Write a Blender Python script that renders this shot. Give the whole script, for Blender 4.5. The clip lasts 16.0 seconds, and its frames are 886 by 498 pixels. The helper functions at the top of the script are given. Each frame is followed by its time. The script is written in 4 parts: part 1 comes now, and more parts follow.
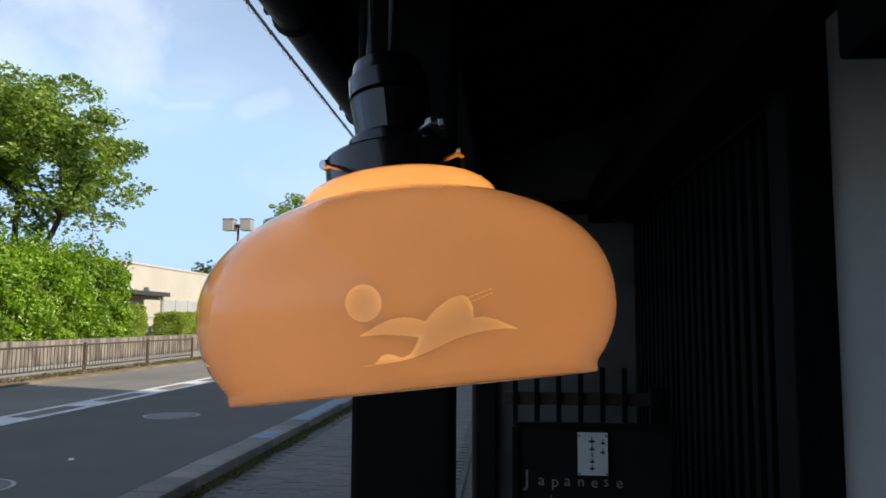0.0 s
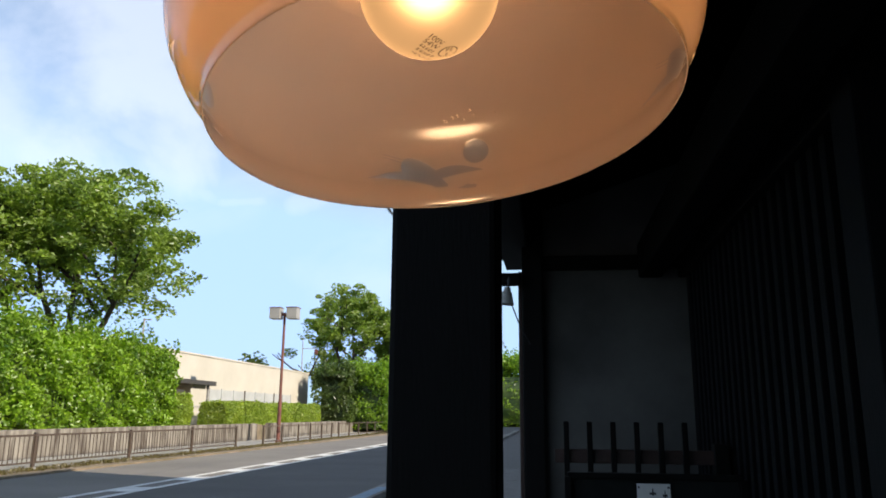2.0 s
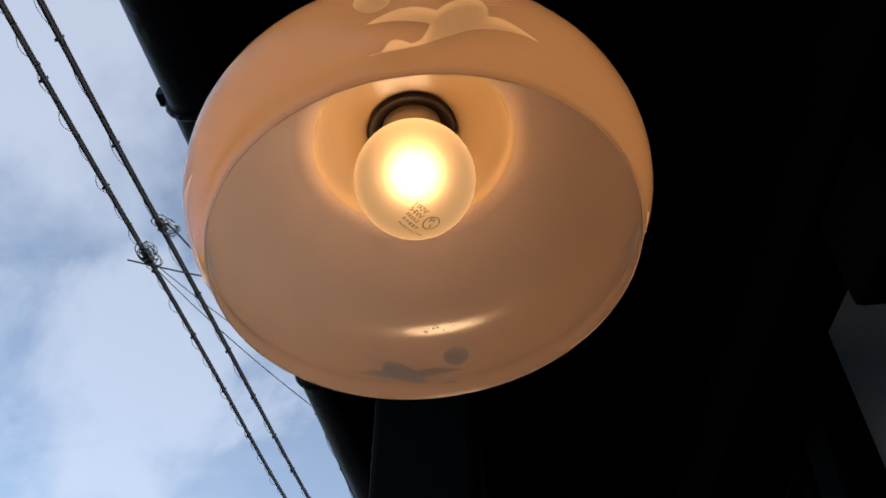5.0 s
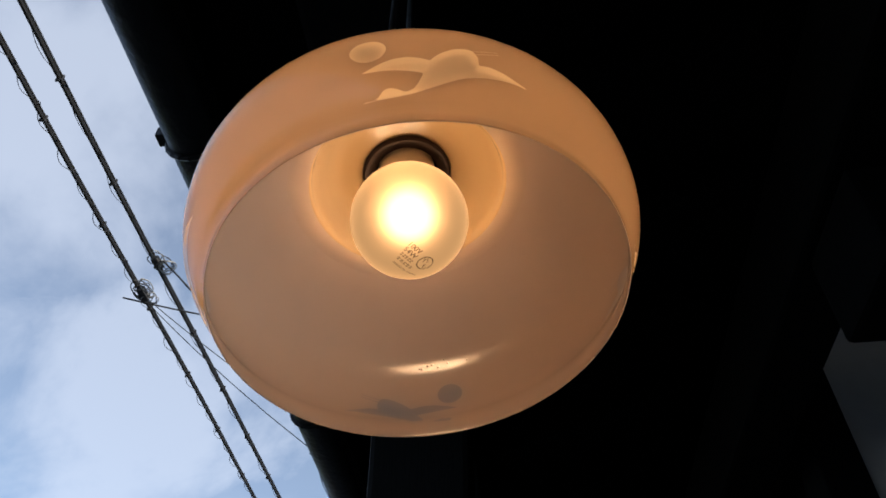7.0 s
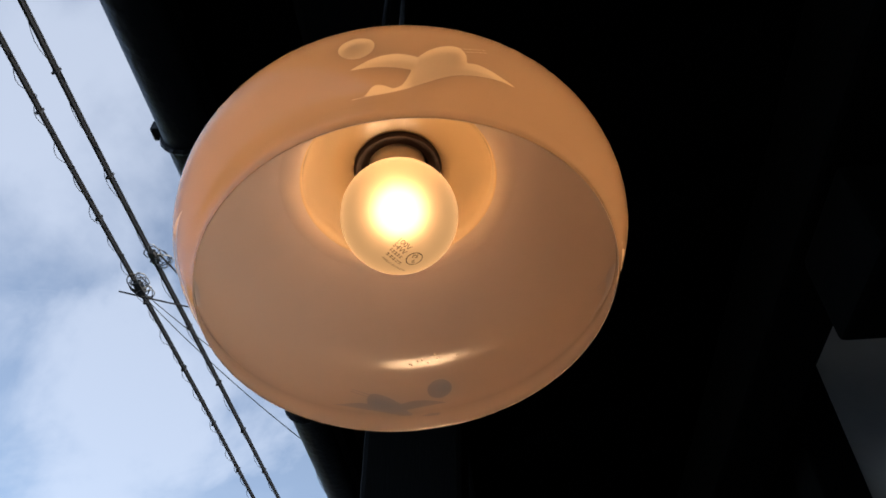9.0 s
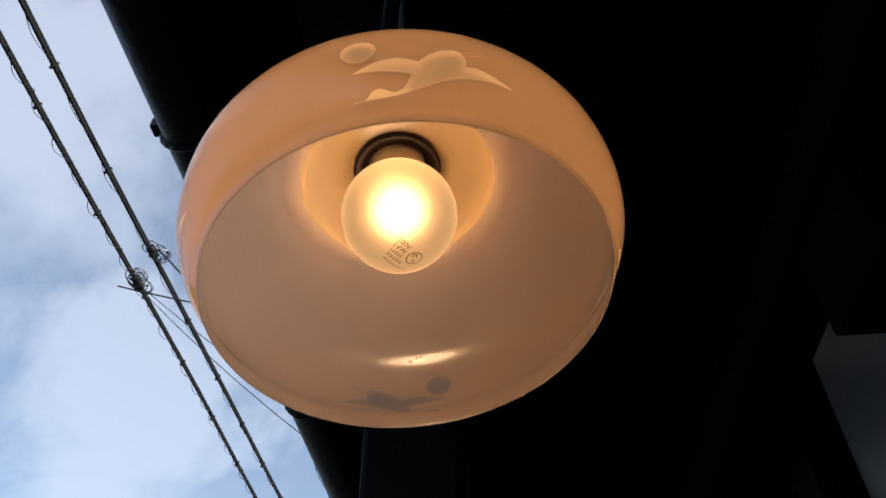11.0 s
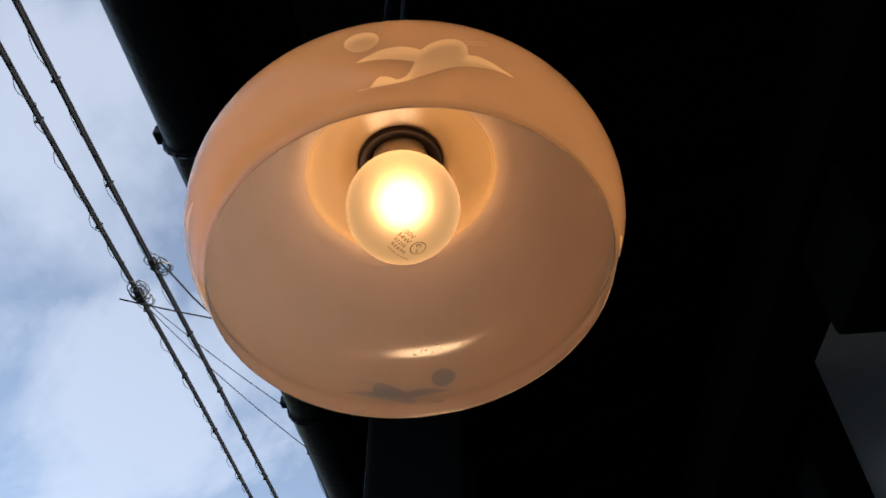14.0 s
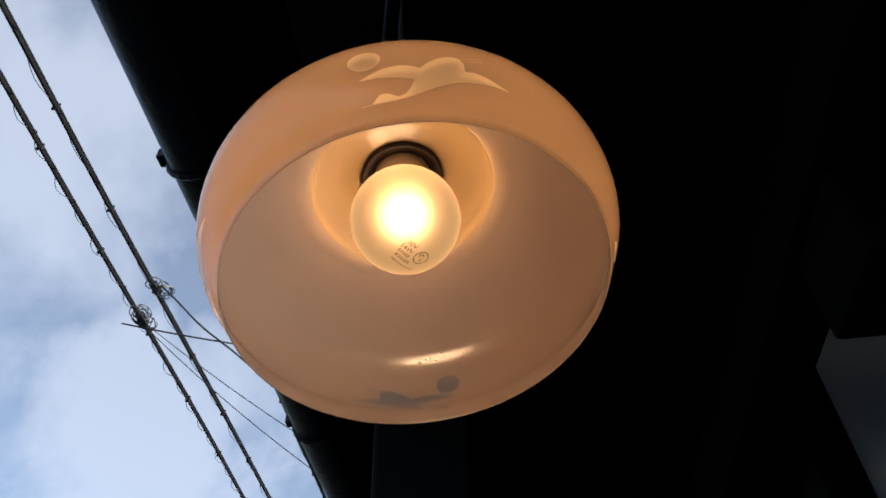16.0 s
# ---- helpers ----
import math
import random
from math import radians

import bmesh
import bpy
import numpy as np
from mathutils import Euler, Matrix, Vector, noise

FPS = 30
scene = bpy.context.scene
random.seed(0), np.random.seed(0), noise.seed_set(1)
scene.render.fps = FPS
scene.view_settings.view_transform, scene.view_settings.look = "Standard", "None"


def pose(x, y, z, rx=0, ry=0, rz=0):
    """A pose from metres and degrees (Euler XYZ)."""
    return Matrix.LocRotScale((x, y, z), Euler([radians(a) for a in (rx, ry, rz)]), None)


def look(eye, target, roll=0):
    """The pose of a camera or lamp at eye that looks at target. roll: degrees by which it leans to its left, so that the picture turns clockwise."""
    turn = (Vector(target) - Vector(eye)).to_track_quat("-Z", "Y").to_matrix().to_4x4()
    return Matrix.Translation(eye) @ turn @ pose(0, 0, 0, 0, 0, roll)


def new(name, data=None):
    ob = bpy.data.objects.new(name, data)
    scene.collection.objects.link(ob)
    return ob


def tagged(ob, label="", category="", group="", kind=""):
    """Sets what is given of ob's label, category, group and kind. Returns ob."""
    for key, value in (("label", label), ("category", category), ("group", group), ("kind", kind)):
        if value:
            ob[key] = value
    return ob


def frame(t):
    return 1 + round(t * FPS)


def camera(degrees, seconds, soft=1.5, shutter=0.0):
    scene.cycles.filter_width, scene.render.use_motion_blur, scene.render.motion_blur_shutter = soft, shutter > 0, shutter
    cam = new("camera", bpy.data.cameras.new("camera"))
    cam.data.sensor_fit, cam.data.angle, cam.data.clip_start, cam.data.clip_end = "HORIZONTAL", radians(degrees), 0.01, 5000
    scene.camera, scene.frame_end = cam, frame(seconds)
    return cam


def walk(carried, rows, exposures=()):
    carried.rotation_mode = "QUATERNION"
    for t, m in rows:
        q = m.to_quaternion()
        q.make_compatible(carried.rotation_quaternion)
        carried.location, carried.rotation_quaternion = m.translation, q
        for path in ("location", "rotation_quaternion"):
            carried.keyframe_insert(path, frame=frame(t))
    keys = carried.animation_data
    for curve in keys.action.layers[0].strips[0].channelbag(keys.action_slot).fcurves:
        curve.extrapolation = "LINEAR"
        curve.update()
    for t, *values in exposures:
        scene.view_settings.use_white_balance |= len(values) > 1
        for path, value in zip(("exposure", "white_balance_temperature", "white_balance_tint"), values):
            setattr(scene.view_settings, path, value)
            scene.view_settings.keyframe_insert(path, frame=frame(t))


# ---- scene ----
cam = camera(61.57, 16.0, soft=1.7, shutter=0.4)
PATH = [
    (0.0, 0.0012, 0.0042, 1.6620, 4.700, 5.550, -0.400),
    (0.5, 0.0031, 0.0162, 1.6526, 4.850, 5.365, -0.404),
    (1.0, -0.0057, 0.0696, 1.5684, 5.523, 7.535, -0.313),
    (1.5, -0.0135, 0.1201, 1.5063, 7.817, 9.872, -0.579),
    (2.0, -0.0064, 0.1440, 1.4748, 8.186, 12.542, -0.521),
    (2.5, -0.0118, 0.1605, 1.4628, 8.025, 14.362, -0.319),
    (3.0, -0.0064, 0.1568, 1.4330, 7.755, 22.298, -0.766),
    (3.5, -0.0069, 0.1707, 1.3863, 7.048, 30.772, -0.585),
    (4.0, -0.0092, 0.1789, 1.3679, 7.215, 33.706, 0.425),
    (4.5, -0.0184, 0.1822, 1.3614, 6.866, 37.645, 0.048),
    (5.0, -0.0134, 0.1880, 1.3565, 6.467, 42.120, -0.168),
    (7.5, -0.0089, 0.1743, 1.3491, 6.263, 45.023, 0.122),
    (8.0, -0.0062, 0.1701, 1.3478, 6.280, 44.969, 0.207),
    (8.5, -0.0067, 0.1754, 1.3476, 5.987, 44.662, 0.044),
    (9.0, -0.0057, 0.1781, 1.3486, 5.910, 44.644, -0.021),
    (11.5, -0.0055, 0.1701, 1.3454, 5.781, 44.167, 0.061),
    (12.0, -0.0053, 0.1728, 1.3452, 5.738, 44.175, -0.040),
    (12.5, -0.0077, 0.1765, 1.3457, 5.625, 44.112, -0.098),
    (13.0, -0.0087, 0.1773, 1.3440, 5.621, 44.095, -0.161),
    (13.5, -0.0085, 0.1792, 1.3421, 5.738, 44.043, -0.130),
    (14.0, -0.0077, 0.1758, 1.3325, 6.275, 45.063, 0.401),
    (14.5, -0.0062, 0.1715, 1.3115, 6.956, 45.934, 1.006),
    (15.0, -0.0068, 0.1717, 1.3096, 7.200, 45.963, 1.299),
    (15.5, -0.0088, 0.1682, 1.3144, 7.122, 46.248, 1.237),
    (16.0, -0.0077, 0.1670, 1.3159, 7.214, 46.454, 1.252),
]
walk(cam, [(t, pose(x, y, z, 90 + p, r, w)) for t, x, y, z, w, p, r in PATH], exposures=[(0.0, 0.50, 7150, 11), (1.0, 0.52, 7150, 11), (1.5, 0.60, 7150, 11), (2.6, 0.60, 7150, 11), (3.2, 0.48, 7150, 10.5), (5.0, 0.28, 6850, 10), (9.0, 0.36, 6850, 10), (11.5, 0.38, 6850, 10), (16.0, 0.36, 6850, 10)])

# ---------------------------------------------------------------- sky and sun
SUN_DIR = Vector((0.78, -0.38, 0.50)).normalized()      # towards the sun
world = bpy.data.worlds.new("sky")
scene.world = world
world.use_nodes = True
wn, wl = world.node_tree.nodes, world.node_tree.links
wn.clear()


def wnode(kind, **kw):
    n = wn.new(kind)
    for k, v in kw.items():
        n.inputs[k].default_value = v
    return n


w_out = wnode("ShaderNodeOutputWorld")
w_bg = wnode("ShaderNodeBackground")
w_bg.inputs["Strength"].default_value = 0.15
w_sky = wn.new("ShaderNodeTexSky")
w_sky.sky_type, w_sky.sun_disc = "NISHITA", False
w_sky.sun_elevation = math.asin(SUN_DIR.z)
w_sky.sun_rotation = math.atan2(SUN_DIR.x, SUN_DIR.y)
w_sky.air_density, w_sky.dust_density, w_sky.ozone_density = 1.0, 0.5, 2.0
w_dim = wn.new("ShaderNodeMix")
w_dim.data_type, w_dim.blend_type = "RGBA", "DARKEN"
w_dim.inputs["Factor"].default_value = 0.95
w_dim.inputs["B"].default_value = (1.85, 3.4, 6.6, 1)      # summer haze keeps the low sky from going white
wl.new(w_sky.outputs["Color"], w_dim.inputs["A"])


def wmath(op, a, b=None, c=None):
    n = wn.new("ShaderNodeMath")
    n.operation = op
    for k, v in enumerate((a, b, c)):
        if v is None:
            continue
        if isinstance(v, (int, float)):
            n.inputs[k].default_value = v
        else:
            wl.new(v, n.inputs[k])
    return n.outputs["Value"]


def wfade(value, at_none, at_full, peak=1.0):
    """Soft step from nothing to peak."""
    n = wn.new("ShaderNodeMapRange")
    n.interpolation_type = "SMOOTHSTEP"
    n.inputs["From Min"].default_value, n.inputs["From Max"].default_value = at_none, at_full
    n.inputs["To Max"].default_value = peak
    wl.new(value, n.inputs["Value"])
    return n.outputs["Result"]


def wdot(vector, direction):
    n = wn.new("ShaderNodeVectorMath")
    n.operation = "DOT_PRODUCT"
    n.inputs[1].default_value = direction
    wl.new(vector, n.inputs[0])
    return n.outputs["Value"]


def wnoise(scale, detail, rough, distort, stretch, shift):
    mp = wn.new("ShaderNodeMapping")
    mp.inputs["Scale"].default_value, mp.inputs["Location"].default_value = stretch, shift
    wl.new(w_dir, mp.inputs["Vector"])
    n = wnode("ShaderNodeTexNoise", Scale=scale, Detail=detail, Roughness=rough, Distortion=distort)
    wl.new(mp.outputs["Vector"], n.inputs["Vector"])
    return n


w_dir = wn.new("ShaderNodeTexCoord").outputs["Generated"]
# a direction pushed about by noise gives the clouds their torn edges
w_push = wn.new("ShaderNodeVectorMath")
w_push.operation = "MULTIPLY_ADD"
w_push.inputs[1].default_value = (0.15, 0.15, 0.15)
wl.new(wnoise(5.0, 7.0, 0.55, 0.2, (1, 1, 1), (0.3, 0, 0)).outputs["Color"], w_push.inputs[0])
w_back = wn.new("ShaderNodeVectorMath")
w_back.operation = "SUBTRACT"
w_back.inputs[1].default_value = (0.075, 0.075, 0.075)
wl.new(w_dir, w_back.inputs[0])
wl.new(w_back.outputs["Vector"], w_push.inputs[2])
w_torn = w_push.outputs["Vector"]

veil = wfade(wnoise(2.6, 8.0, 0.5, 0.3, (1.0, 1.0, 1.5), (0.35, 0.1, 0.25)).outputs["Fac"], 0.36, 0.86, 0.55)
cover = wmath("MAXIMUM", veil, 0.16)
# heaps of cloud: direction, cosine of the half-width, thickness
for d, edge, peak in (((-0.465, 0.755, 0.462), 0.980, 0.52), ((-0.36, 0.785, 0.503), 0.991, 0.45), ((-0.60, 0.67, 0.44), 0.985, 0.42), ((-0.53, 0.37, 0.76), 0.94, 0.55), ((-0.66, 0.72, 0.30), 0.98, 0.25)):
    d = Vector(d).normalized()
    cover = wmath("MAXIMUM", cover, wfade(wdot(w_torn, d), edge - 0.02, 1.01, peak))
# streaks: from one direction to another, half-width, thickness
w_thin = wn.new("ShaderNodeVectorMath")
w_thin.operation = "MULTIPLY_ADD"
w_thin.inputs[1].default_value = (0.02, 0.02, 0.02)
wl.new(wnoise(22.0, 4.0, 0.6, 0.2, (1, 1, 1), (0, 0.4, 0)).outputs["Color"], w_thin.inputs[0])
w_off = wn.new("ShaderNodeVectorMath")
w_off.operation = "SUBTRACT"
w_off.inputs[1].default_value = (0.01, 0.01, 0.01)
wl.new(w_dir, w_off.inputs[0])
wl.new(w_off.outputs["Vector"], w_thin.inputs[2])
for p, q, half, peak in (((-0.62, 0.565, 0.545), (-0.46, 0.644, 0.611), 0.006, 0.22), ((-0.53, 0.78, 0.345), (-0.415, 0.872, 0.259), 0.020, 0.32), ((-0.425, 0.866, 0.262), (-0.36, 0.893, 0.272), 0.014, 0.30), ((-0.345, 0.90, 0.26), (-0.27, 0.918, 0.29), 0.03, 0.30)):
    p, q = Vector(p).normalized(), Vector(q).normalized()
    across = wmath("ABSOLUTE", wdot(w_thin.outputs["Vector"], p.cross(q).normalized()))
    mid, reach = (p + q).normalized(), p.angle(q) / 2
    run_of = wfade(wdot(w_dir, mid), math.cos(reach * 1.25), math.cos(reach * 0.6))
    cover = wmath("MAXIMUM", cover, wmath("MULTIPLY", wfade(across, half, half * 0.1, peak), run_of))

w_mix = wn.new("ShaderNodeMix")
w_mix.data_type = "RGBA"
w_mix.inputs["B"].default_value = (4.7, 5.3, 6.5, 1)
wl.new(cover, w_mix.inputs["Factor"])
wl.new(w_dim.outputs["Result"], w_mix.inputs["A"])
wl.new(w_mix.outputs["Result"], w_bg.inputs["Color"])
wl.new(w_bg.outputs["Background"], w_out.inputs["Surface"])

sun = new("sun", bpy.data.lights.new("sun", "SUN"))
sun.data.energy, sun.data.angle, sun.data.color = 4.4, radians(0.55), (1.0, 0.93, 0.82)
sun.matrix_world = look(SUN_DIR * 60, (0, 0, 0))


# ---------------------------------------------------------------- materials
def material(name, base, rough=0.8, metal=0.0, vary=0.25, scale=6.0, fine=60.0, bump=0.3, bump_scale=None, spec=0.5, tint=None, stretch=(1, 1, 1), per_piece=0.0, coat=0.0):
    """A surface with variation at two scales and a fine relief."""
    m = bpy.data.materials.new(name)
    m.use_nodes = True
    n, l = m.node_tree.nodes, m.node_tree.links
    b = n["Principled BSDF"]
    co = n.new("ShaderNodeTexCoord")
    mp = n.new("ShaderNodeMapping")
    mp.inputs["Scale"].default_value = stretch
    l.new(co.outputs["Object"], mp.inputs["Vector"])
    big = n.new("ShaderNodeTexNoise")
    big.inputs["Scale"].default_value, big.inputs["Detail"].default_value = scale, 5
    small = n.new("ShaderNodeTexNoise")
    small.inputs["Scale"].default_value, small.inputs["Detail"].default_value = fine, 4
    l.new(mp.outputs["Vector"], big.inputs["Vector"])
    l.new(mp.outputs["Vector"], small.inputs["Vector"])
    mix = n.new("ShaderNodeMix")
    mix.data_type = "RGBA"
    other = tint if tint else tuple(c * (1 - vary) for c in base)
    mix.inputs["A"].default_value, mix.inputs["B"].default_value = (*base, 1), (*other, 1)
    ramp = n.new("ShaderNodeValToRGB")
    ramp.color_ramp.elements[0].position, ramp.color_ramp.elements[1].position = 0.35, 0.68
    l.new(big.outputs["Fac"], ramp.inputs["Fac"])
    l.new(ramp.outputs["Color"], mix.inputs["Factor"])
    hsv = n.new("ShaderNodeHueSaturation")
    ma = n.new("ShaderNodeMapRange")
    ma.inputs["To Min"].default_value, ma.inputs["To Max"].default_value = 1 - vary, 1 + vary
    l.new(small.outputs["Fac"], ma.inputs["Value"])
    val = ma.outputs["Result"]
    if per_piece:
        info = n.new("ShaderNodeObjectInfo")
        mr = n.new("ShaderNodeMapRange")
        mr.inputs["To Min"].default_value, mr.inputs["To Max"].default_value = 1 - per_piece, 1 + per_piece
        l.new(info.outputs["Random"], mr.inputs["Value"])
        mul = n.new("ShaderNodeMath")
        mul.operation = "MULTIPLY"
        l.new(mr.outputs["Result"], mul.inputs[0])
        l.new(val, mul.inputs[1])
        val = mul.outputs["Value"]
    l.new(val, hsv.inputs["Value"])
    l.new(mix.outputs["Result"], hsv.inputs["Color"])
    l.new(hsv.outputs["Color"], b.inputs["Base Color"])
    b.inputs["Roughness"].default_value, b.inputs["Metallic"].default_value = rough, metal
    b.inputs["Specular IOR Level"].default_value = spec
    b.inputs["Coat Weight"].default_value = coat
    if bump:
        bp = n.new("ShaderNodeBump")
        bp.inputs["Strength"].default_value, bp.inputs["Distance"].default_value = bump, 0.01
        l.new(small.outputs["Fac"], bp.inputs["Height"])
        l.new(bp.outputs["Normal"], b.inputs["Normal"])
    return m


def leaf_material(name, low, high, glow):
    """Leaves: diffuse with light through them, each leaf a little different."""
    m = bpy.data.materials.new(name)
    m.use_nodes = True
    n, l = m.node_tree.nodes, m.node_tree.links
    n.clear()
    out = n.new("ShaderNodeOutputMaterial")
    geo = n.new("ShaderNodeNewGeometry")
    co = n.new("ShaderNodeTexCoord")
    big = n.new("ShaderNodeTexNoise")
    big.inputs["Scale"].default_value, big.inputs["Detail"].default_value = 0.9, 3
    l.new(co.outputs["Object"], big.inputs["Vector"])
    add = n.new("ShaderNodeMath")
    add.operation = "MULTIPLY_ADD"
    add.inputs[1].default_value = 0.55
    l.new(geo.outputs["Random Per Island"], add.inputs[0])
    sub = n.new("ShaderNodeMath")
    sub.operation = "MULTIPLY_ADD"
    sub.inputs[1].default_value, sub.inputs[2].default_value = 1.6, -0.55
    l.new(big.outputs["Fac"], sub.inputs[0])
    l.new(sub.outputs["Value"], add.inputs[2])
    ramp = n.new("ShaderNodeValToRGB")
    ramp.color_ramp.elements[0].color, ramp.color_ramp.elements[1].color = (*low, 1), (*high, 1)
    l.new(add.outputs["Value"], ramp.inputs["Fac"])
    dif, tra, glo = n.new("ShaderNodeBsdfDiffuse"), n.new("ShaderNodeBsdfTranslucent"), n.new("ShaderNodeBsdfGlossy")
    glo.inputs["Roughness"].default_value = 0.45
    l.new(ramp.outputs["Color"], dif.inputs["Color"])
    bright = n.new("ShaderNodeMix")
    bright.data_type, bright.blend_type = "RGBA", "MULTIPLY"
    bright.inputs["Factor"].default_value = 1.0
    bright.inputs["B"].default_value = (*glow, 1)
    l.new(ramp.outputs["Color"], bright.inputs["A"])
    l.new(bright.outputs["Result"], tra.inputs["Color"])
    m1, m2 = n.new("ShaderNodeMixShader"), n.new("ShaderNodeMixShader")
    m1.inputs["Fac"].default_value, m2.inputs["Fac"].default_value = 0.5, 0.05
    l.new(dif.outputs["BSDF"], m1.inputs[1])
    l.new(tra.outputs["BSDF"], m1.inputs[2])
    l.new(m1.outputs["Shader"], m2.inputs[1])
    l.new(glo.outputs["BSDF"], m2.inputs[2])
    l.new(m2.outputs["Shader"], out.inputs["Surface"])
    return m


def glass_material(name, body, through_colour, share, rough, grain, cut, ior=1.5, clear=0.45):
    """Cased opal glass: scatters light back, lets light through, and has a polished skin. cut: the same three where the motif is ground away."""
    m = bpy.data.materials.new(name)
    m.use_nodes = True
    n, l = m.node_tree.nodes, m.node_tree.links
    n.clear()
    out = n.new("ShaderNodeOutputMaterial")
    co = n.new("ShaderNodeTexCoord")
    ns = n.new("ShaderNodeTexNoise")
    ns.inputs["Scale"].default_value, ns.inputs["Detail"].default_value = 14, 6
    l.new(co.outputs["Object"], ns.inputs["Vector"])
    mr = n.new("ShaderNodeMapRange")
    mr.inputs["To Min"].default_value, mr.inputs["To Max"].default_value = 1 - grain, 1 + grain
    l.new(ns.outputs["Fac"], mr.inputs["Value"])
    at = n.new("ShaderNodeAttribute")
    at.attribute_name = "ground"
    mask = n.new("ShaderNodeMapRange")
    mask.interpolation_type = "SMOOTHSTEP"
    mask.inputs["From Min"].default_value, mask.inputs["From Max"].default_value = 0.38, 0.62
    l.new(at.outputs["Fac"], mask.inputs["Value"])
    cols = []
    for c, c2 in ((body, cut[0]), (through_colour, cut[1])):
        mx = n.new("ShaderNodeMix")
        mx.data_type = "RGBA"
        mx.inputs["A"].default_value, mx.inputs["B"].default_value = (*c, 1), (*c2, 1)
        l.new(mask.outputs["Result"], mx.inputs["Factor"])
        h = n.new("ShaderNodeHueSaturation")
        l.new(mx.outputs["Result"], h.inputs["Color"])
        l.new(mr.outputs["Result"], h.inputs["Value"])
        cols.append(h.outputs["Color"])
    bp = n.new("ShaderNodeBump")
    bp.inputs["Strength"].default_value, bp.inputs["Distance"].default_value = 0.12, 0.0012
    bp.invert = True
    l.new(at.outputs["Fac"], bp.inputs["Height"])
    dif, tra, glo = n.new("ShaderNodeBsdfDiffuse"), n.new("ShaderNodeBsdfTranslucent"), n.new("ShaderNodeBsdfGlossy")
    l.new(cols[0], dif.inputs["Color"])
    l.new(cols[1], tra.inputs["Color"])
    for s in (dif, tra, glo):
        l.new(bp.outputs["Normal"], s.inputs["Normal"])
    rg = n.new("ShaderNodeMapRange")
    rg.inputs["To Min"].default_value, rg.inputs["To Max"].default_value = rough, 0.35
    l.new(mask.outputs["Result"], rg.inputs["Value"])
    l.new(rg.outputs["Result"], glo.inputs["Roughness"])
    sharer = n.new("ShaderNodeMapRange")
    sharer.inputs["To Min"].default_value, sharer.inputs["To Max"].default_value = share, cut[2]
    l.new(mask.outputs["Result"], sharer.inputs["Value"])
    edge_on, steep, fres = n.new("ShaderNodeLayerWeight"), n.new("ShaderNodeMath"), n.new("ShaderNodeMapRange")
    edge_on.inputs["Blend"].default_value = 0.5
    steep.operation = "POWER"
    steep.inputs[1].default_value = 5.0
    fres.inputs["To Min"].default_value = ((ior - 1) / (ior + 1)) ** 2
    l.new(edge_on.outputs["Facing"], steep.inputs[0])
    l.new(steep.outputs["Value"], fres.inputs["Value"])
    m1, m2 = n.new("ShaderNodeMixShader"), n.new("ShaderNodeMixShader")
    l.new(sharer.outputs["Result"], m1.inputs["Fac"])
    l.new(dif.outputs["BSDF"], m1.inputs[1])
    l.new(tra.outputs["BSDF"], m1.inputs[2])
    # where it is ground away the wall is thin enough to see the bulb blurred through it
    ref, m3, thin = n.new("ShaderNodeBsdfRefraction"), n.new("ShaderNodeMixShader"), n.new("ShaderNodeMath")
    ref.inputs["Roughness"].default_value, ref.inputs["IOR"].default_value = 0.42, 1.12
    ref.inputs["Color"].default_value = (*cut[3], 1)
    thin.operation = "MULTIPLY"
    thin.inputs[1].default_value = clear
    l.new(mask.outputs["Result"], thin.inputs[0])
    l.new(thin.outputs["Value"], m3.inputs["Fac"])
    l.new(m1.outputs["Shader"], m3.inputs[1])
    l.new(ref.outputs["BSDF"], m3.inputs[2])
    l.new(fres.outputs["Result"], m2.inputs["Fac"])
    l.new(m3.outputs["Shader"], m2.inputs[1])
    l.new(glo.outputs["BSDF"], m2.inputs[2])
    l.new(m2.outputs["Shader"], out.inputs["Surface"])
    return m


def glow_material(name, colour, strength):
    m = bpy.data.materials.new(name)
    m.use_nodes = True
    n, l = m.node_tree.nodes, m.node_tree.links
    n.clear()
    out, em = n.new("ShaderNodeOutputMaterial"), n.new("ShaderNodeEmission")
    em.inputs["Color"].default_value, em.inputs["Strength"].default_value = (*colour, 1), strength
    l.new(em.outputs["Emission"], out.inputs["Surface"])
    return m


def bulb_material(name):
    """Frosted glass round a filament: the glass itself glows with scattered light, and the core shows blurred through it."""
    m = bpy.data.materials.new(name)
    m.use_nodes = True
    n, l = m.node_tree.nodes, m.node_tree.links
    n.clear()
    out, em, re, mix = n.new("ShaderNodeOutputMaterial"), n.new("ShaderNodeEmission"), n.new("ShaderNodeBsdfRefraction"), n.new("ShaderNodeMixShader")
    em.inputs["Color"].default_value, em.inputs["Strength"].default_value = (1.0, 0.55, 0.24, 1), 0.85
    re.inputs["Color"].default_value, re.inputs["Roughness"].default_value, re.inputs["IOR"].default_value = (0.150, 0.108, 0.072, 1), 0.66, 1.35
    mix.inputs["Fac"].default_value = 0.5
    l.new(em.outputs["Emission"], mix.inputs[1])
    l.new(re.outputs["BSDF"], mix.inputs[2])
    l.new(mix.outputs["Shader"], out.inputs["Surface"])
    return m


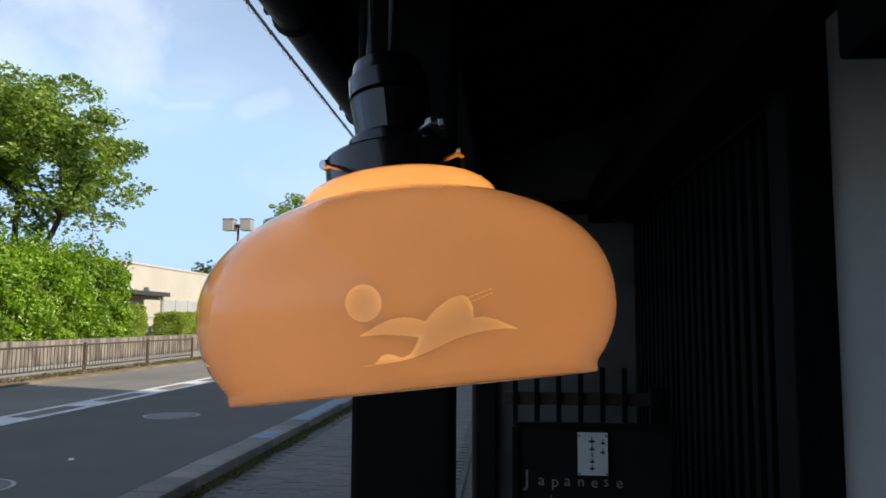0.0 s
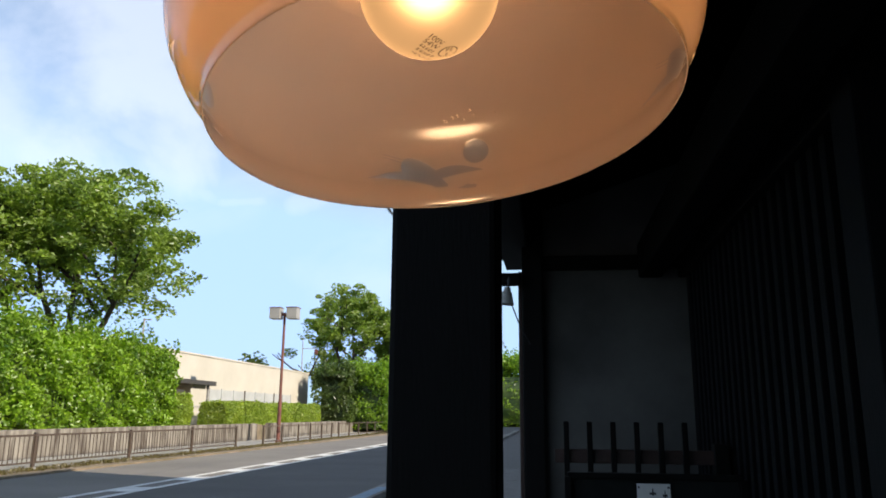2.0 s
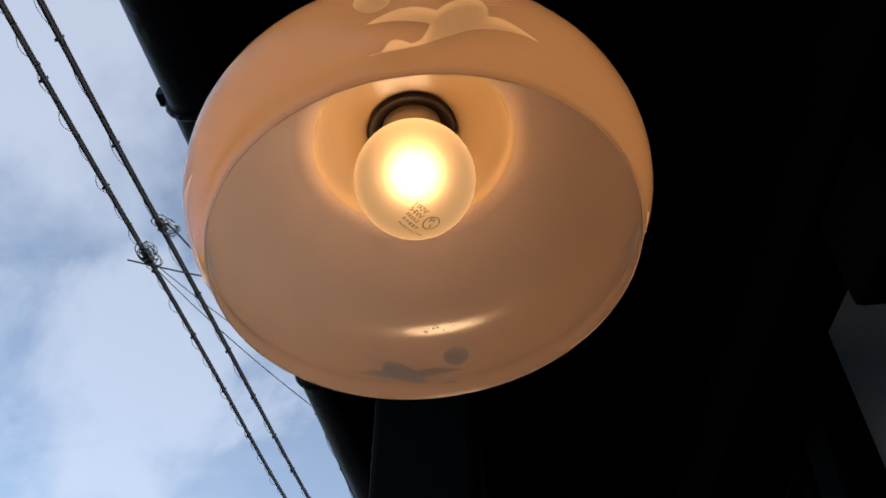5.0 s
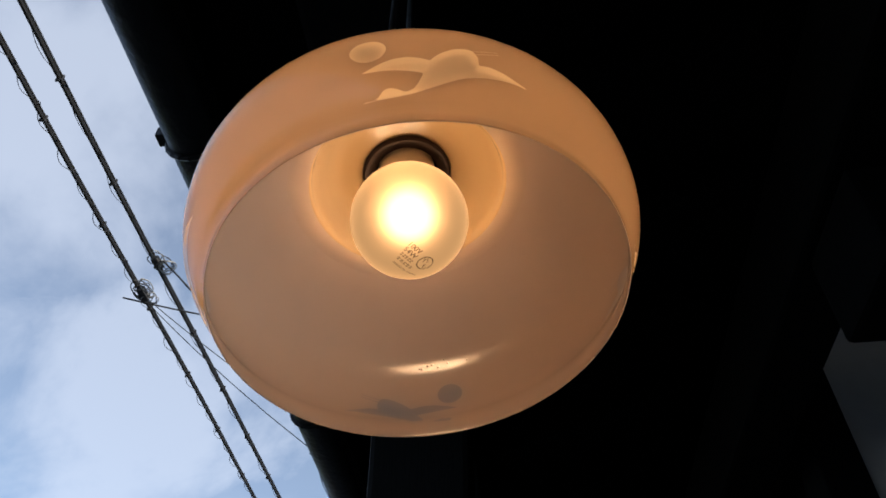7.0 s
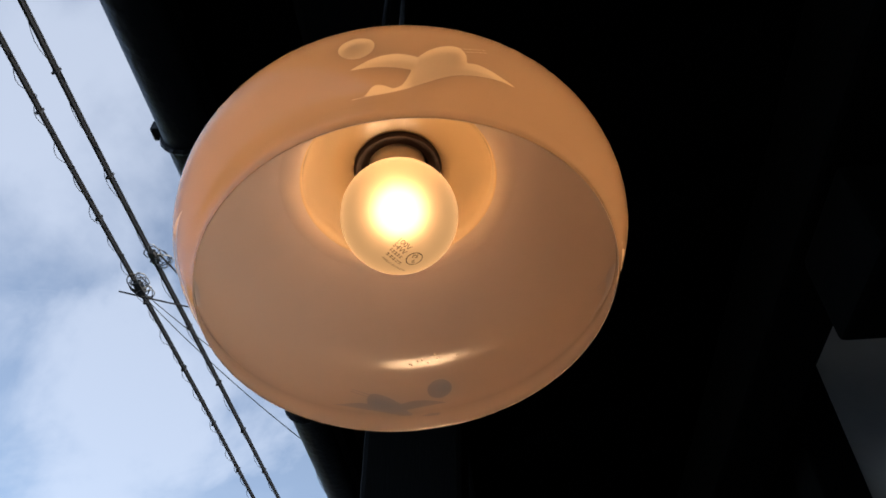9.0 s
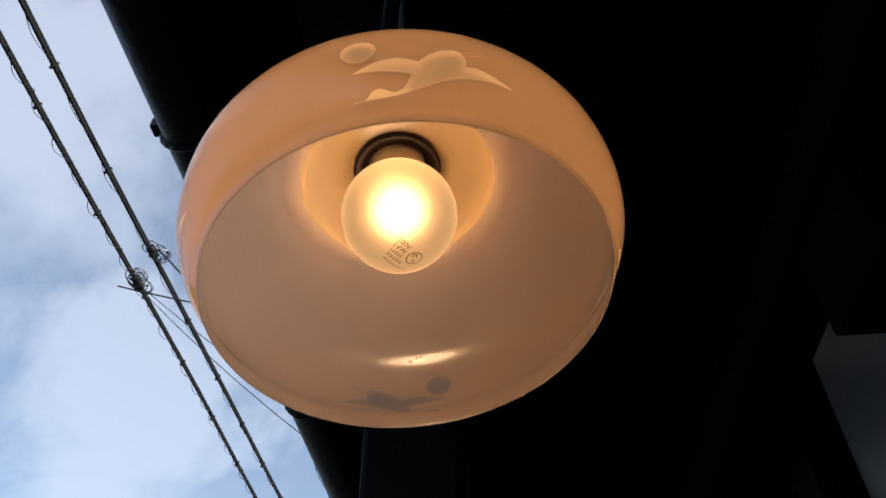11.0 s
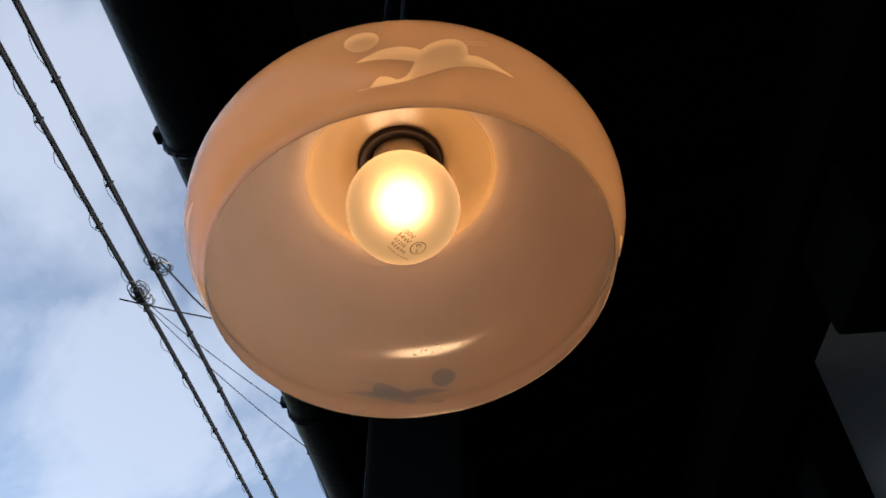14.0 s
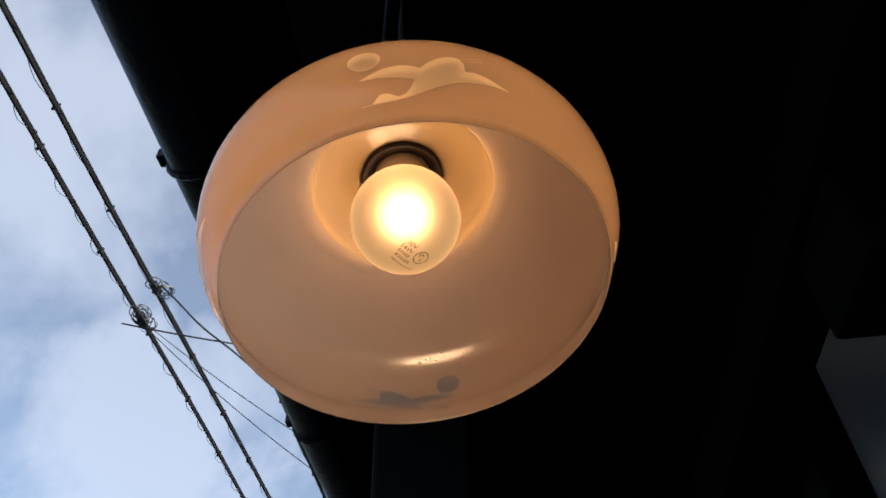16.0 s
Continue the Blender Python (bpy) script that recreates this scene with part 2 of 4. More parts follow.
ASPHALT = material("asphalt", (0.098, 0.095, 0.091), 0.9, vary=0.22, scale=0.5, fine=45, bump=0.35)
ASPHALT_OLD = material("worn_asphalt", (0.20, 0.185, 0.168), 0.92, vary=0.2, scale=0.4, fine=45, bump=0.35)
SOIL = material("soil_and_litter", (0.24, 0.185, 0.13), 0.95, vary=0.35, scale=1.2, fine=30, bump=0.6, tint=(0.14, 0.115, 0.07))
GROUND = material("dry_ground", (0.14, 0.13, 0.10), 0.95, vary=0.3, scale=0.2, fine=8)
ROAD_PAINT = material("road_paint", (0.72, 0.72, 0.70), 0.75, vary=0.18, scale=3, fine=40, tint=(0.5, 0.5, 0.49))
BLUE_PAINT = material("blue_grey_paint", (0.20, 0.30, 0.38), 0.8, vary=0.2, scale=3, fine=40)
CONCRETE = material("kerb_concrete", (0.36, 0.35, 0.32), 0.9, vary=0.25, scale=2.5, fine=40, per_piece=0.12)
KERB = material("grimy_kerb_concrete", (0.21, 0.202, 0.185), 0.9, vary=0.3, scale=2.5, fine=40, per_piece=0.3)
PAVER = material("grey_paver", (0.15, 0.147, 0.138), 0.9, vary=0.2, scale=3, fine=50, per_piece=0.12)
OLD_CONCRETE = material("streaked_concrete", (0.28, 0.255, 0.215), 0.92, vary=0.3, scale=4.5, fine=25, tint=(0.06, 0.045, 0.035), stretch=(1, 1, 0.14))
IRON_CAST = material("cast_iron", (0.16, 0.165, 0.17), 0.6, 0.4, vary=0.2, scale=8, fine=60)
FENCE_PAINT = material("brown_fence_paint", (0.085, 0.06, 0.045), 0.55, vary=0.2, scale=5, fine=50)
RUST_PAINT = material("red_brown_paint", (0.17, 0.06, 0.045), 0.6, vary=0.3, scale=4, fine=40)
LAMP_BOX = material("pale_lamp_housing", (0.33, 0.32, 0.30), 0.5, vary=0.1, scale=3, fine=30)
WHITE_WALL = material("cream_render", (0.52, 0.485, 0.41), 0.9, vary=0.06, scale=0.6, fine=12, tint=(0.46, 0.425, 0.355))
GREY_PANEL = material("grey_mesh_panel", (0.42, 0.43, 0.42), 0.8, vary=0.15, scale=1.5, fine=25)
DARK_METAL = material("dark_roof_metal", (0.07, 0.065, 0.06), 0.6, 0.2, vary=0.2)
BLACK_WOOD = material("black_stained_wood", (0.006, 0.0055, 0.0052), 0.62, vary=0.35, scale=5, fine=55, bump=0.12, stretch=(4, 4, 0.5), spec=0.12, per_piece=0.2)
# near-black and almost without sheen, for boards, rafters, beams and brace
SOFFIT_WOOD = material("near_black_boards", (0.006, 0.0055, 0.005), 0.9, vary=0.3, scale=5, fine=40, bump=0.2, stretch=(0.5, 4, 4), spec=0.05)
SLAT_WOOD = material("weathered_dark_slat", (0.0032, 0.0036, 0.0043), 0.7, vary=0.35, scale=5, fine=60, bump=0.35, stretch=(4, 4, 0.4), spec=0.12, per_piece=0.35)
RED_WOOD = material("dark_red_wood", (0.055, 0.026, 0.02), 0.6, vary=0.3, scale=5, fine=50, per_piece=0.2)
PLASTER = material("white_plaster", (0.86, 0.845, 0.82), 0.95, vary=0.06, scale=1.5, fine=25, tint=(0.78, 0.76, 0.74), bump=0.15)
# white plaster deep under the eaves, with the shade mixed into its colour
SHADED_PLASTER = material("shade_darkened_plaster", (0.13, 0.125, 0.118), 0.95, vary=0.08, scale=1.5, fine=25, tint=(0.055, 0.052, 0.05), bump=0.15)
GUTTER = material("black_gutter", (0.012, 0.012, 0.013), 0.45, vary=0.2, spec=0.3)
BAKELITE = material("black_bakelite", (0.006, 0.006, 0.0065), 0.22, vary=0.2, scale=20, fine=150, bump=0.05, coat=0.3)
BRASS = material("brass_screw", (0.62, 0.42, 0.18), 0.3, 1.0, vary=0.15, scale=50, fine=300, bump=0.05)
STEEL = material("bright_steel", (0.55, 0.55, 0.56), 0.3, 1.0, vary=0.15, scale=50, fine=300, bump=0.05)
DARK_RING = material("dark_brown_ring", (0.018, 0.008, 0.006), 0.6, vary=0.2, scale=30, fine=150, bump=0.05, spec=0.3)
PORCELAIN = material("cream_porcelain", (0.72, 0.62, 0.46), 0.4, vary=0.06, scale=30, fine=200, bump=0.02)
CABLE = material("black_cable", (0.02, 0.02, 0.022), 0.6, vary=0.2, scale=20, fine=90)
WIRE_PALE = material("pale_grey_wire", (0.34, 0.34, 0.33), 0.5, 0.0, vary=0.2)
CABLE_GREY = material("grey_wire", (0.05, 0.05, 0.052), 0.6, 0.0, vary=0.2)
PAPER = material("white_paper", (0.78, 0.77, 0.74), 0.9, vary=0.05, scale=10, fine=90, bump=0.05)
INK = material("black_ink", (0.02, 0.02, 0.022), 0.8, vary=0.1)
PRINT = material("brown_print", (0.03, 0.014, 0.005), 0.8, vary=0.1)
BLACKBOARD = material("blackboard", (0.012, 0.014, 0.013), 0.8, vary=0.3, scale=5, fine=30, spec=0.2)
CHALK = material("pale_chalk", (0.35, 0.33, 0.30), 0.95, vary=0.35, scale=40, fine=200)
LAMP_WHITE = material("white_enamel", (0.62, 0.62, 0.60), 0.4, vary=0.06, scale=8, fine=60)
BARK = material("grey_brown_bark", (0.075, 0.058, 0.045), 0.95, vary=0.4, scale=3, fine=20, stretch=(1, 1, 0.3), bump=0.6)
LEAF_TREE = leaf_material("tree_leaves", (0.062, 0.115, 0.02), (0.29, 0.41, 0.055), (1.3, 1.35, 0.7))
LEAF_HEDGE = leaf_material("hedge_leaves", (0.045, 0.13, 0.012), (0.33, 0.52, 0.035), (1.25, 1.3, 0.6))
LEAF_LOW = leaf_material("clipped_leaves", (0.13, 0.22, 0.025), (0.38, 0.48, 0.06), (1.25, 1.3, 0.6))
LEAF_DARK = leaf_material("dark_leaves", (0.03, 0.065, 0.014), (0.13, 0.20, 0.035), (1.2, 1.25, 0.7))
GRASS = leaf_material("grass_blades", (0.04, 0.055, 0.012), (0.12, 0.14, 0.035), (1.2, 1.2, 0.6))
GLASS_OUT = glass_material("amber_opal_glass", (0.87, 0.64, 0.45), (0.60, 0.425, 0.275), 0.85, 0.03, 0.03, ((0.87, 0.68, 0.50), (1.0, 0.82, 0.57), 0.92, (1.0, 0.88, 0.64)), 1.5, 0.34)
GLASS_IN = glass_material("inner_opal_glass", (0.79, 0.54, 0.51), (1.0, 0.94, 0.90), 0.91, 0.14, 0.05, ((0.10, 0.09, 0.13), (1.0, 0.95, 0.95), 0.54, (0.98, 0.95, 1.0)), 1.36, 0.44)
# inner glass again, coloured amber for the bulb's warm light in the neck
GLASS_NECK = glass_material("bulb_tinted_neck_glass", (0.86, 0.59, 0.33), (1.0, 0.86, 0.62), 0.86, 0.2, 0.06, ((0.5, 0.4, 0.3), (1.0, 0.9, 0.8), 0.9, (1.0, 0.9, 0.8)), 1.4)
BULB_GLASS = bulb_material("frosted_bulb_glass")
FILAMENT = glow_material("filament_glow", (1.0, 0.66, 0.385), 64.0)


# ---------------------------------------------------------------- mesh helpers
def box(bm, x0, x1, y0, y1, z0, z1, bevel=0.0):
    m = Matrix.Translation(((x0 + x1) / 2, (y0 + y1) / 2, (z0 + z1) / 2)) @ Matrix.Diagonal((x1 - x0, y1 - y0, z1 - z0, 1))
    made = bmesh.ops.create_cube(bm, size=1, matrix=m)
    if bevel:
        edges = list({e for v in made["verts"] for e in v.link_edges})
        bmesh.ops.bevel(bm, geom=edges, offset=bevel, segments=2, affect="EDGES", profile=0.6)
    return bm


def boxed(*a, bevel=0.0):
    return box(bmesh.new(), *a, bevel=bevel)


def rod(bm, a, b, r, r2=None, n=10):
    """A round bar from a to b."""
    a, b = Vector(a), Vector(b)
    d = b - a
    m = Matrix.Translation((a + b) / 2) @ d.to_track_quat("Z", "Y").to_matrix().to_4x4()
    bmesh.ops.create_cone(bm, cap_ends=True, segments=n, radius1=r, radius2=r if r2 is None else r2, depth=d.length, matrix=m)
    return bm


def lathe(profile, n=96, closed=False):
    """Turn (radius, height) pairs round z."""
    bm = bmesh.new()
    rings = []
    for r, z in profile:
        if r < 1e-5:
            rings.append([bm.verts.new((0, 0, z))])
        else:
            rings.append([bm.verts.new((r * math.cos(2 * math.pi * i / n), r * math.sin(2 * math.pi * i / n), z)) for i in range(n)])
    for a, b in zip(rings, rings[1:]):
        for i in range(n):
            j = (i + 1) % n
            vs = [a[i % len(a)], a[j % len(a)], b[j % len(b)], b[i % len(b)]]
            vs = list(dict.fromkeys(vs))
            if len(vs) > 2:
                bm.faces.new(vs)
    bmesh.ops.recalc_face_normals(bm, faces=bm.faces)
    return bm


def mesh_of(name, bm, *mats, smooth=False):
    me = bpy.data.meshes.new(name)
    bm.to_mesh(me)
    bm.free()
    for m in mats:
        me.materials.append(m)
    if smooth:
        me.shade_smooth()
        me.set_sharp_from_angle(angle=radians(38))
    return me


def part(name, bm, mat, parent, label="", smooth=False):
    ob = new(name, mesh_of(name, bm, mat, smooth=smooth))
    ob.parent = parent
    return tagged(ob, label) if label else ob


def empty(name, x=0, y=0, z=0):
    ob = new(name)
    ob.location = (x, y, z)
    return ob


def thing(name, bm, mat, label, category, group="", kind="", smooth=False):
    return tagged(new(name, mesh_of(name, bm, mat, smooth=smooth)), label, category, group, kind)


def tube(name, pts, r, mat, parent=None, label="", n=6):
    """A cable through points."""
    bm = bmesh.new()
    rings = []
    pts = [Vector(p) for p in pts]
    for i, p in enumerate(pts):
        d = (pts[min(i + 1, len(pts) - 1)] - pts[max(i - 1, 0)]).normalized()
        q = d.to_track_quat("Z", "Y")
        rings.append([bm.verts.new(p + q @ Vector((r * math.cos(2 * math.pi * k / n), r * math.sin(2 * math.pi * k / n), 0))) for k in range(n)])
    for a, b in zip(rings, rings[1:]):
        for k in range(n):
            bm.faces.new((a[k], a[(k + 1) % n], b[(k + 1) % n], b[k]))
    bm.faces.new(rings[0][::-1])
    bm.faces.new(rings[-1])
    ob = new(name, mesh_of(name, bm, mat, smooth=True))
    ob.parent = parent
    return tagged(ob, label) if label else ob


def leaves_mesh(name, centres, size, mat, flat=0.4, seed=1):
    """One folded leaf spray per centre, turned at random."""
    rng = np.random.default_rng(seed)
    c = np.asarray(centres, float)
    n = len(c)
    d = rng.normal(size=(n, 3))
    d[:, 2] *= flat
    d /= np.linalg.norm(d, axis=1)[:, None] + 1e-9
    u = rng.normal(size=(n, 3))
    s = np.cross(d, u)
    s /= np.linalg.norm(s, axis=1)[:, None] + 1e-9
    k = (size * rng.uniform(0.6, 1.3, n))[:, None]
    up = np.cross(s, d) * k * 0.18
    v = np.stack([c - d * k * 0.5, c + s * k * 0.3 + up, c + d * k * 0.5, c - s * k * 0.3 + up], 1).reshape(-1, 3)
    i = np.arange(n)[:, None] * 4
    f = np.concatenate([i + np.array([[0, 1, 2]]), i + np.array([[0, 2, 3]])], 0)
    me = bpy.data.meshes.new(name)
    me.from_pydata(v.tolist(), [], f.tolist())
    me.materials.append(mat)
    return me


# ---------------------------------------------------------------- ground, road and pavements
def slab(name, x0, x1, y0, y1, z0, z1, mat, label, category):
    return thing(name, boxed(x0, x1, y0, y1, z0, z1), mat, label, category, kind="structure")


slab("ground", -900, 900, -900, 900, -0.5, -0.04, GROUND, "dry bare ground that reaches the horizon", "ground")
slab("road_near_lane", -7.95, -3.30, -60, 420, -0.2, 0.0, ASPHALT, "dark asphalt traffic lane beside the raised kerb", "road")
slab("road_far_lane", -11.95, -7.95, -60, 420, -0.2, -0.004, ASPHALT_OLD, "worn pale grey asphalt lane beyond the centre line", "road")
slab("verge", -12.85, -11.95, -60, 420, -0.2, 0.05, SOIL, "brown soil and leaf litter along the road edge", "verge")
slab("pavement_far", -15.4, -12.85, -60, 420, -0.2, 0.08, CONCRETE, "pale concrete footway behind the fence", "pavement")
slab("porch_floor", -0.42, 4.0, -6, 4.6, -0.2, 0.06, material("porch_concrete", (0.17, 0.165, 0.155), 0.85, vary=0.2, scale=3, fine=40), "grey concrete porch floor under the eaves", "floor")
bed = slab("pavement_near", -2.95, -0.42, -60, 420, -0.2, -0.012, material("paver_joint", (0.115, 0.115, 0.108), 0.95, vary=0.2), "grey paved footway between kerb and porch", "pavement")

# the hatched centre marking: two lines joined by solid bars
marking = tagged(empty("road_marking"), "white double centre line with solid crossbars on asphalt", "road marking", kind="structure")
part("line", boxed(-7.93, -7.78, -20, 260, 0.0, 0.006), ROAD_PAINT, marking)
part("line", boxed(-8.50, -8.35, -20, 260, 0.0, 0.006), ROAD_PAINT, marking)
bar = mesh_of("crossbar", boxed(-8.348, -7.932, -0.43, 0.43, 0.0, 0.006), ROAD_PAINT)
for k in range(36):
    ob = new("crossbar", bar)
    ob.parent, ob.location = marking, (0, 3.9 + 2.58 * k, 0)


def manhole(x, y, r):
    base = tagged(empty("manhole_cover", x, y, 0.0), "round worn iron manhole cover set in asphalt", "manhole cover", kind="structure")
    part("rim", lathe([(r + 0.05, 0.001), (r + 0.05, 0.006), (r + 0.005, 0.006), (r + 0.005, 0.001)], 40), CONCRETE, base)
    part("lid", lathe([(0, 0.009), (r * 0.8, 0.009), (r * 0.82, 0.005), (r * 0.95, 0.005), (r, 0.009), (r, 0.001)], 40), IRON_CAST, base)


manhole(-5.75, 12.69, 0.42)
manhole(-5.25, 7.1, 0.36)
chip = thing("litter", boxed(-0.03, 0.03, -0.05, 0.05, 0, 0.012, bevel=0.004), PAPER, "small white scrap of litter on the road", "litter")
chip.location = (-5.1, 8.6, 0.001)
chip.rotation_euler = (0, 0, 0.5)

# kerb of concrete blocks, with a stretch painted blue
kerb = tagged(empty("kerb"), "raised concrete kerb of separate blocks, partly painted blue", "kerb", kind="structure")
kb = mesh_of("kerb_block", boxed(-3.30, -2.95, -0.296, 0.296, -0.1, 0.15, bevel=0.018), KERB)
top_blue = mesh_of("paint", boxed(-3.24, -3.01, -0.290, 0.290, 0.1505, 0.1545), BLUE_PAINT)
for k in range(110):
    y = 2.0 + 0.6 * k
    ob = new("kerb_block", kb)
    ob.parent, ob.location = kerb, (0, y, random.uniform(-0.006, 0.006))
    if 9.6 < y < 10.3 or 11.0 < y < 14.6 or 20 < y < 24:
        pt = new("paint", top_blue)
        pt.parent, pt.location = ob, (0, 0, 0)

# moss and weeds at the kerb's foot
rng = np.random.default_rng(7)
gy = rng.uniform(2, 40, 9000)
gx = -2.95 + np.abs(rng.normal(0, 0.07, 9000)) * (0.6 + 0.6 * np.sin(gy * 1.7) ** 2)
me = leaves_mesh("grass", np.stack([gx, gy, rng.uniform(0, 0.045, 9000)], 1), 0.05, GRASS, 1.4, 8)
tagged(new("grass", me), "short weeds and moss along the kerb", "grass", kind="stuff")
vy = rng.uniform(8, 70, 9000)
vx = rng.uniform(-12.95, -12.3, 9000)
me = leaves_mesh("grass", np.stack([vx, vy, 0.05 + rng.uniform(0, 0.06, 9000)], 1), 0.09, leaf_material("dry_grass", (0.10, 0.075, 0.035), (0.20, 0.17, 0.06), (1.1, 1.1, 0.7)), 1.2, 9)
tagged(new("grass", me), "dry grass and fallen leaves under the fence", "grass", kind="stuff")


# ---------------------------------------------------------------- across the road
def fence(y0, posts, balusters):
    base = tagged(empty("roadside_fence", -12.98, y0, 0.05), "low brown metal roadside fence with thin bars", "fence", group="roadside fence panels")
    pm = mesh_of("post", boxed(-0.04, 0.04, -0.04, 0.04, 0, 0.88, bevel=0.008), FENCE_PAINT)
    bmh = mesh_of("baluster", boxed(-0.008, 0.008, -0.008, 0.008, 0.16, 0.79), FENCE_PAINT)
    for y in posts:
        ob = new("post", pm)
        ob.parent, ob.location = base, (0, y - y0, 0)
    a, b = posts[0] - y0, posts[-1] - y0
    part("top_rail", boxed(-0.025, 0.025, a, b, 0.79, 0.84, bevel=0.006), FENCE_PAINT, base)
    part("bottom_rail", boxed(-0.02, 0.02, a, b, 0.13, 0.17, bevel=0.006), FENCE_PAINT, base)
    y = a + 0.14
    while balusters and y < b - 0.08:
        ob = new("baluster", bmh)
        ob.parent, ob.location = base, (0, y, 0)
        y += balusters


fence(9.2, (9.2, 13.55, 17.9, 22.3, 26.4, 30.3), 0.17)
fence(33.3, (33.3, 35.7, 38.1, 40.1, 42.1, 44.1), 0)
fence(45.6, (45.6, 48.0, 50.4, 52.8, 55.2, 57.6, 60.0), 0)

slab("retaining_wall", -15.75, -15.4, 6, 38.6, -0.2, 0.92, OLD_CONCRETE, "low stained concrete retaining wall below the hedge", "wall")
slab("retaining_wall_far", -15.75, -15.4, 40.6, 75, -0.2, 0.92, OLD_CONCRETE, "low stained concrete retaining wall below a clipped hedge", "wall")
slab("terrace", -60, -15.75, 6, 130, -0.2, 0.86, SOIL, "raised bare ground behind the retaining wall", "ground")


def street_lamp(x, y):
    base = tagged(empty("street_lamp", x, y, 0.05), "tall red-brown street lamp with two square pale heads", "street lamp")
    part("pole", rod(rod(bmesh.new(), (0, 0, 0), (0, 0, 2.0), 0.10, 0.095, 14), (0, 0, 2.0), (0, 0, 6.45), 0.075, 0.06, 14), RUST_PAINT, base, smooth=True)
    part("base_collar", rod(bmesh.new(), (0, 0, 0), (0, 0, 0.12), 0.16, 0.15, 14), RUST_PAINT, base)
    part("crossarm", boxed(-0.32, 0.32, -0.06, 0.06, 6.28, 6.42, bevel=0.01), RUST_PAINT, base)
    for s in (-1, 1):
        head = part("lamp_head", boxed(s * 0.17 if s > 0 else -0.73, 0.73 if s > 0 else -0.17, -0.28, 0.28, 6.12, 6.68, bevel=0.03), LAMP_BOX, base, "pale square lamp head")
        part("lid", boxed(s * 0.15 if s > 0 else -0.75, 0.75 if s > 0 else -0.15, -0.30, 0.30, 6.682, 6.72, bevel=0.008), RUST_PAINT, head)
    return base


street_lamp(-13.5, 36.6)


def far_pole(x, y, h, red):
    base = tagged(empty("signal_pole", x, y, 0.8), "thin grey utility pole beside the trees", "pole")
    part("shaft", rod(bmesh.new(), (0, 0, 0), (0, 0, h), 0.07, 0.045, 8), LAMP_BOX, base)
    part("arm", boxed(-0.05, 1.3 if red else 0.4, -0.03, 0.03, h - 0.9 if red else h - 0.1, h - 0.84 if red else h - 0.04), LAMP_BOX, base)
    if red:
        part("signal_head", boxed(1.15, 1.42, -0.12, 0.12, h - 1.4, h - 0.95, bevel=0.04), RUST_PAINT, base, "orange-red signal head")


far_pole(-22.5, 66, 7.3, True)
far_pole(-20.4, 35.2, 5.3, False)

hall = tagged(empty("public_hall", -19.5, 28, 0.8), "long low cream rendered hall with a flat roof", "building")
part("wall", boxed(-14, 0, 0, 31.0, -0.3, 3.75), WHITE_WALL, hall)
part("roof", boxed(-14.1, 0.05, -0.1, 31.1, 3.75, 3.86, bevel=0.02), WHITE_WALL, hall)
part("plinth", boxed(-14.02, 0.03, -0.03, 31.03, -0.3, 0.25), OLD_CONCRETE, hall)
screen = part("screen", boxed(0.30, 0.34, 12.4, 26.0, 0.9, 1.95), GREY_PANEL, hall, "grey mesh screen in front of the wall")
for k in range(9):
    part("screen_post", boxed(0.345, 0.40, 12.4 + 1.69 * k, 12.47 + 1.69 * k, -0.1, 2.0), FENCE_PAINT if k % 3 == 0 else GREY_PANEL, screen)

gate_house = tagged(empty("gate_house", -18.5, 36.4, 0.8), "small white entrance porch with a flat dark roof", "porch")
part("wall", boxed(-0.9, 0.2, 0.4, 1.9, 0, 2.05), WHITE_WALL, gate_house)
part("door", boxed(0.2, 0.25, -1.35, -0.5, 0, 1.75, bevel=0.01), DARK_METAL, gate_house, "dark recessed door")
part("roof", boxed(-1.1, 0.7, -1.8, 2.1, 2.05, 2.28, bevel=0.03), DARK_METAL, gate_house)
part("post", boxed(0.3, 0.42, 1.75, 1.87, 0, 2.05), LAMP_BOX, gate_house)
part("notice", boxed(0.2, 0.23, 0.9, 1.5, 1.2, 1.6), GREY_PANEL, gate_house)
part("panel", boxed(0.43, 0.47, -0.3, 1.45, 0.05, 1.85, bevel=0.008), WHITE_WALL, gate_house, "white screen panel")
part("panel_rail", boxed(0.475, 0.50, -0.3, 1.45, 0.92, 0.98), LAMP_BOX, gate_house)


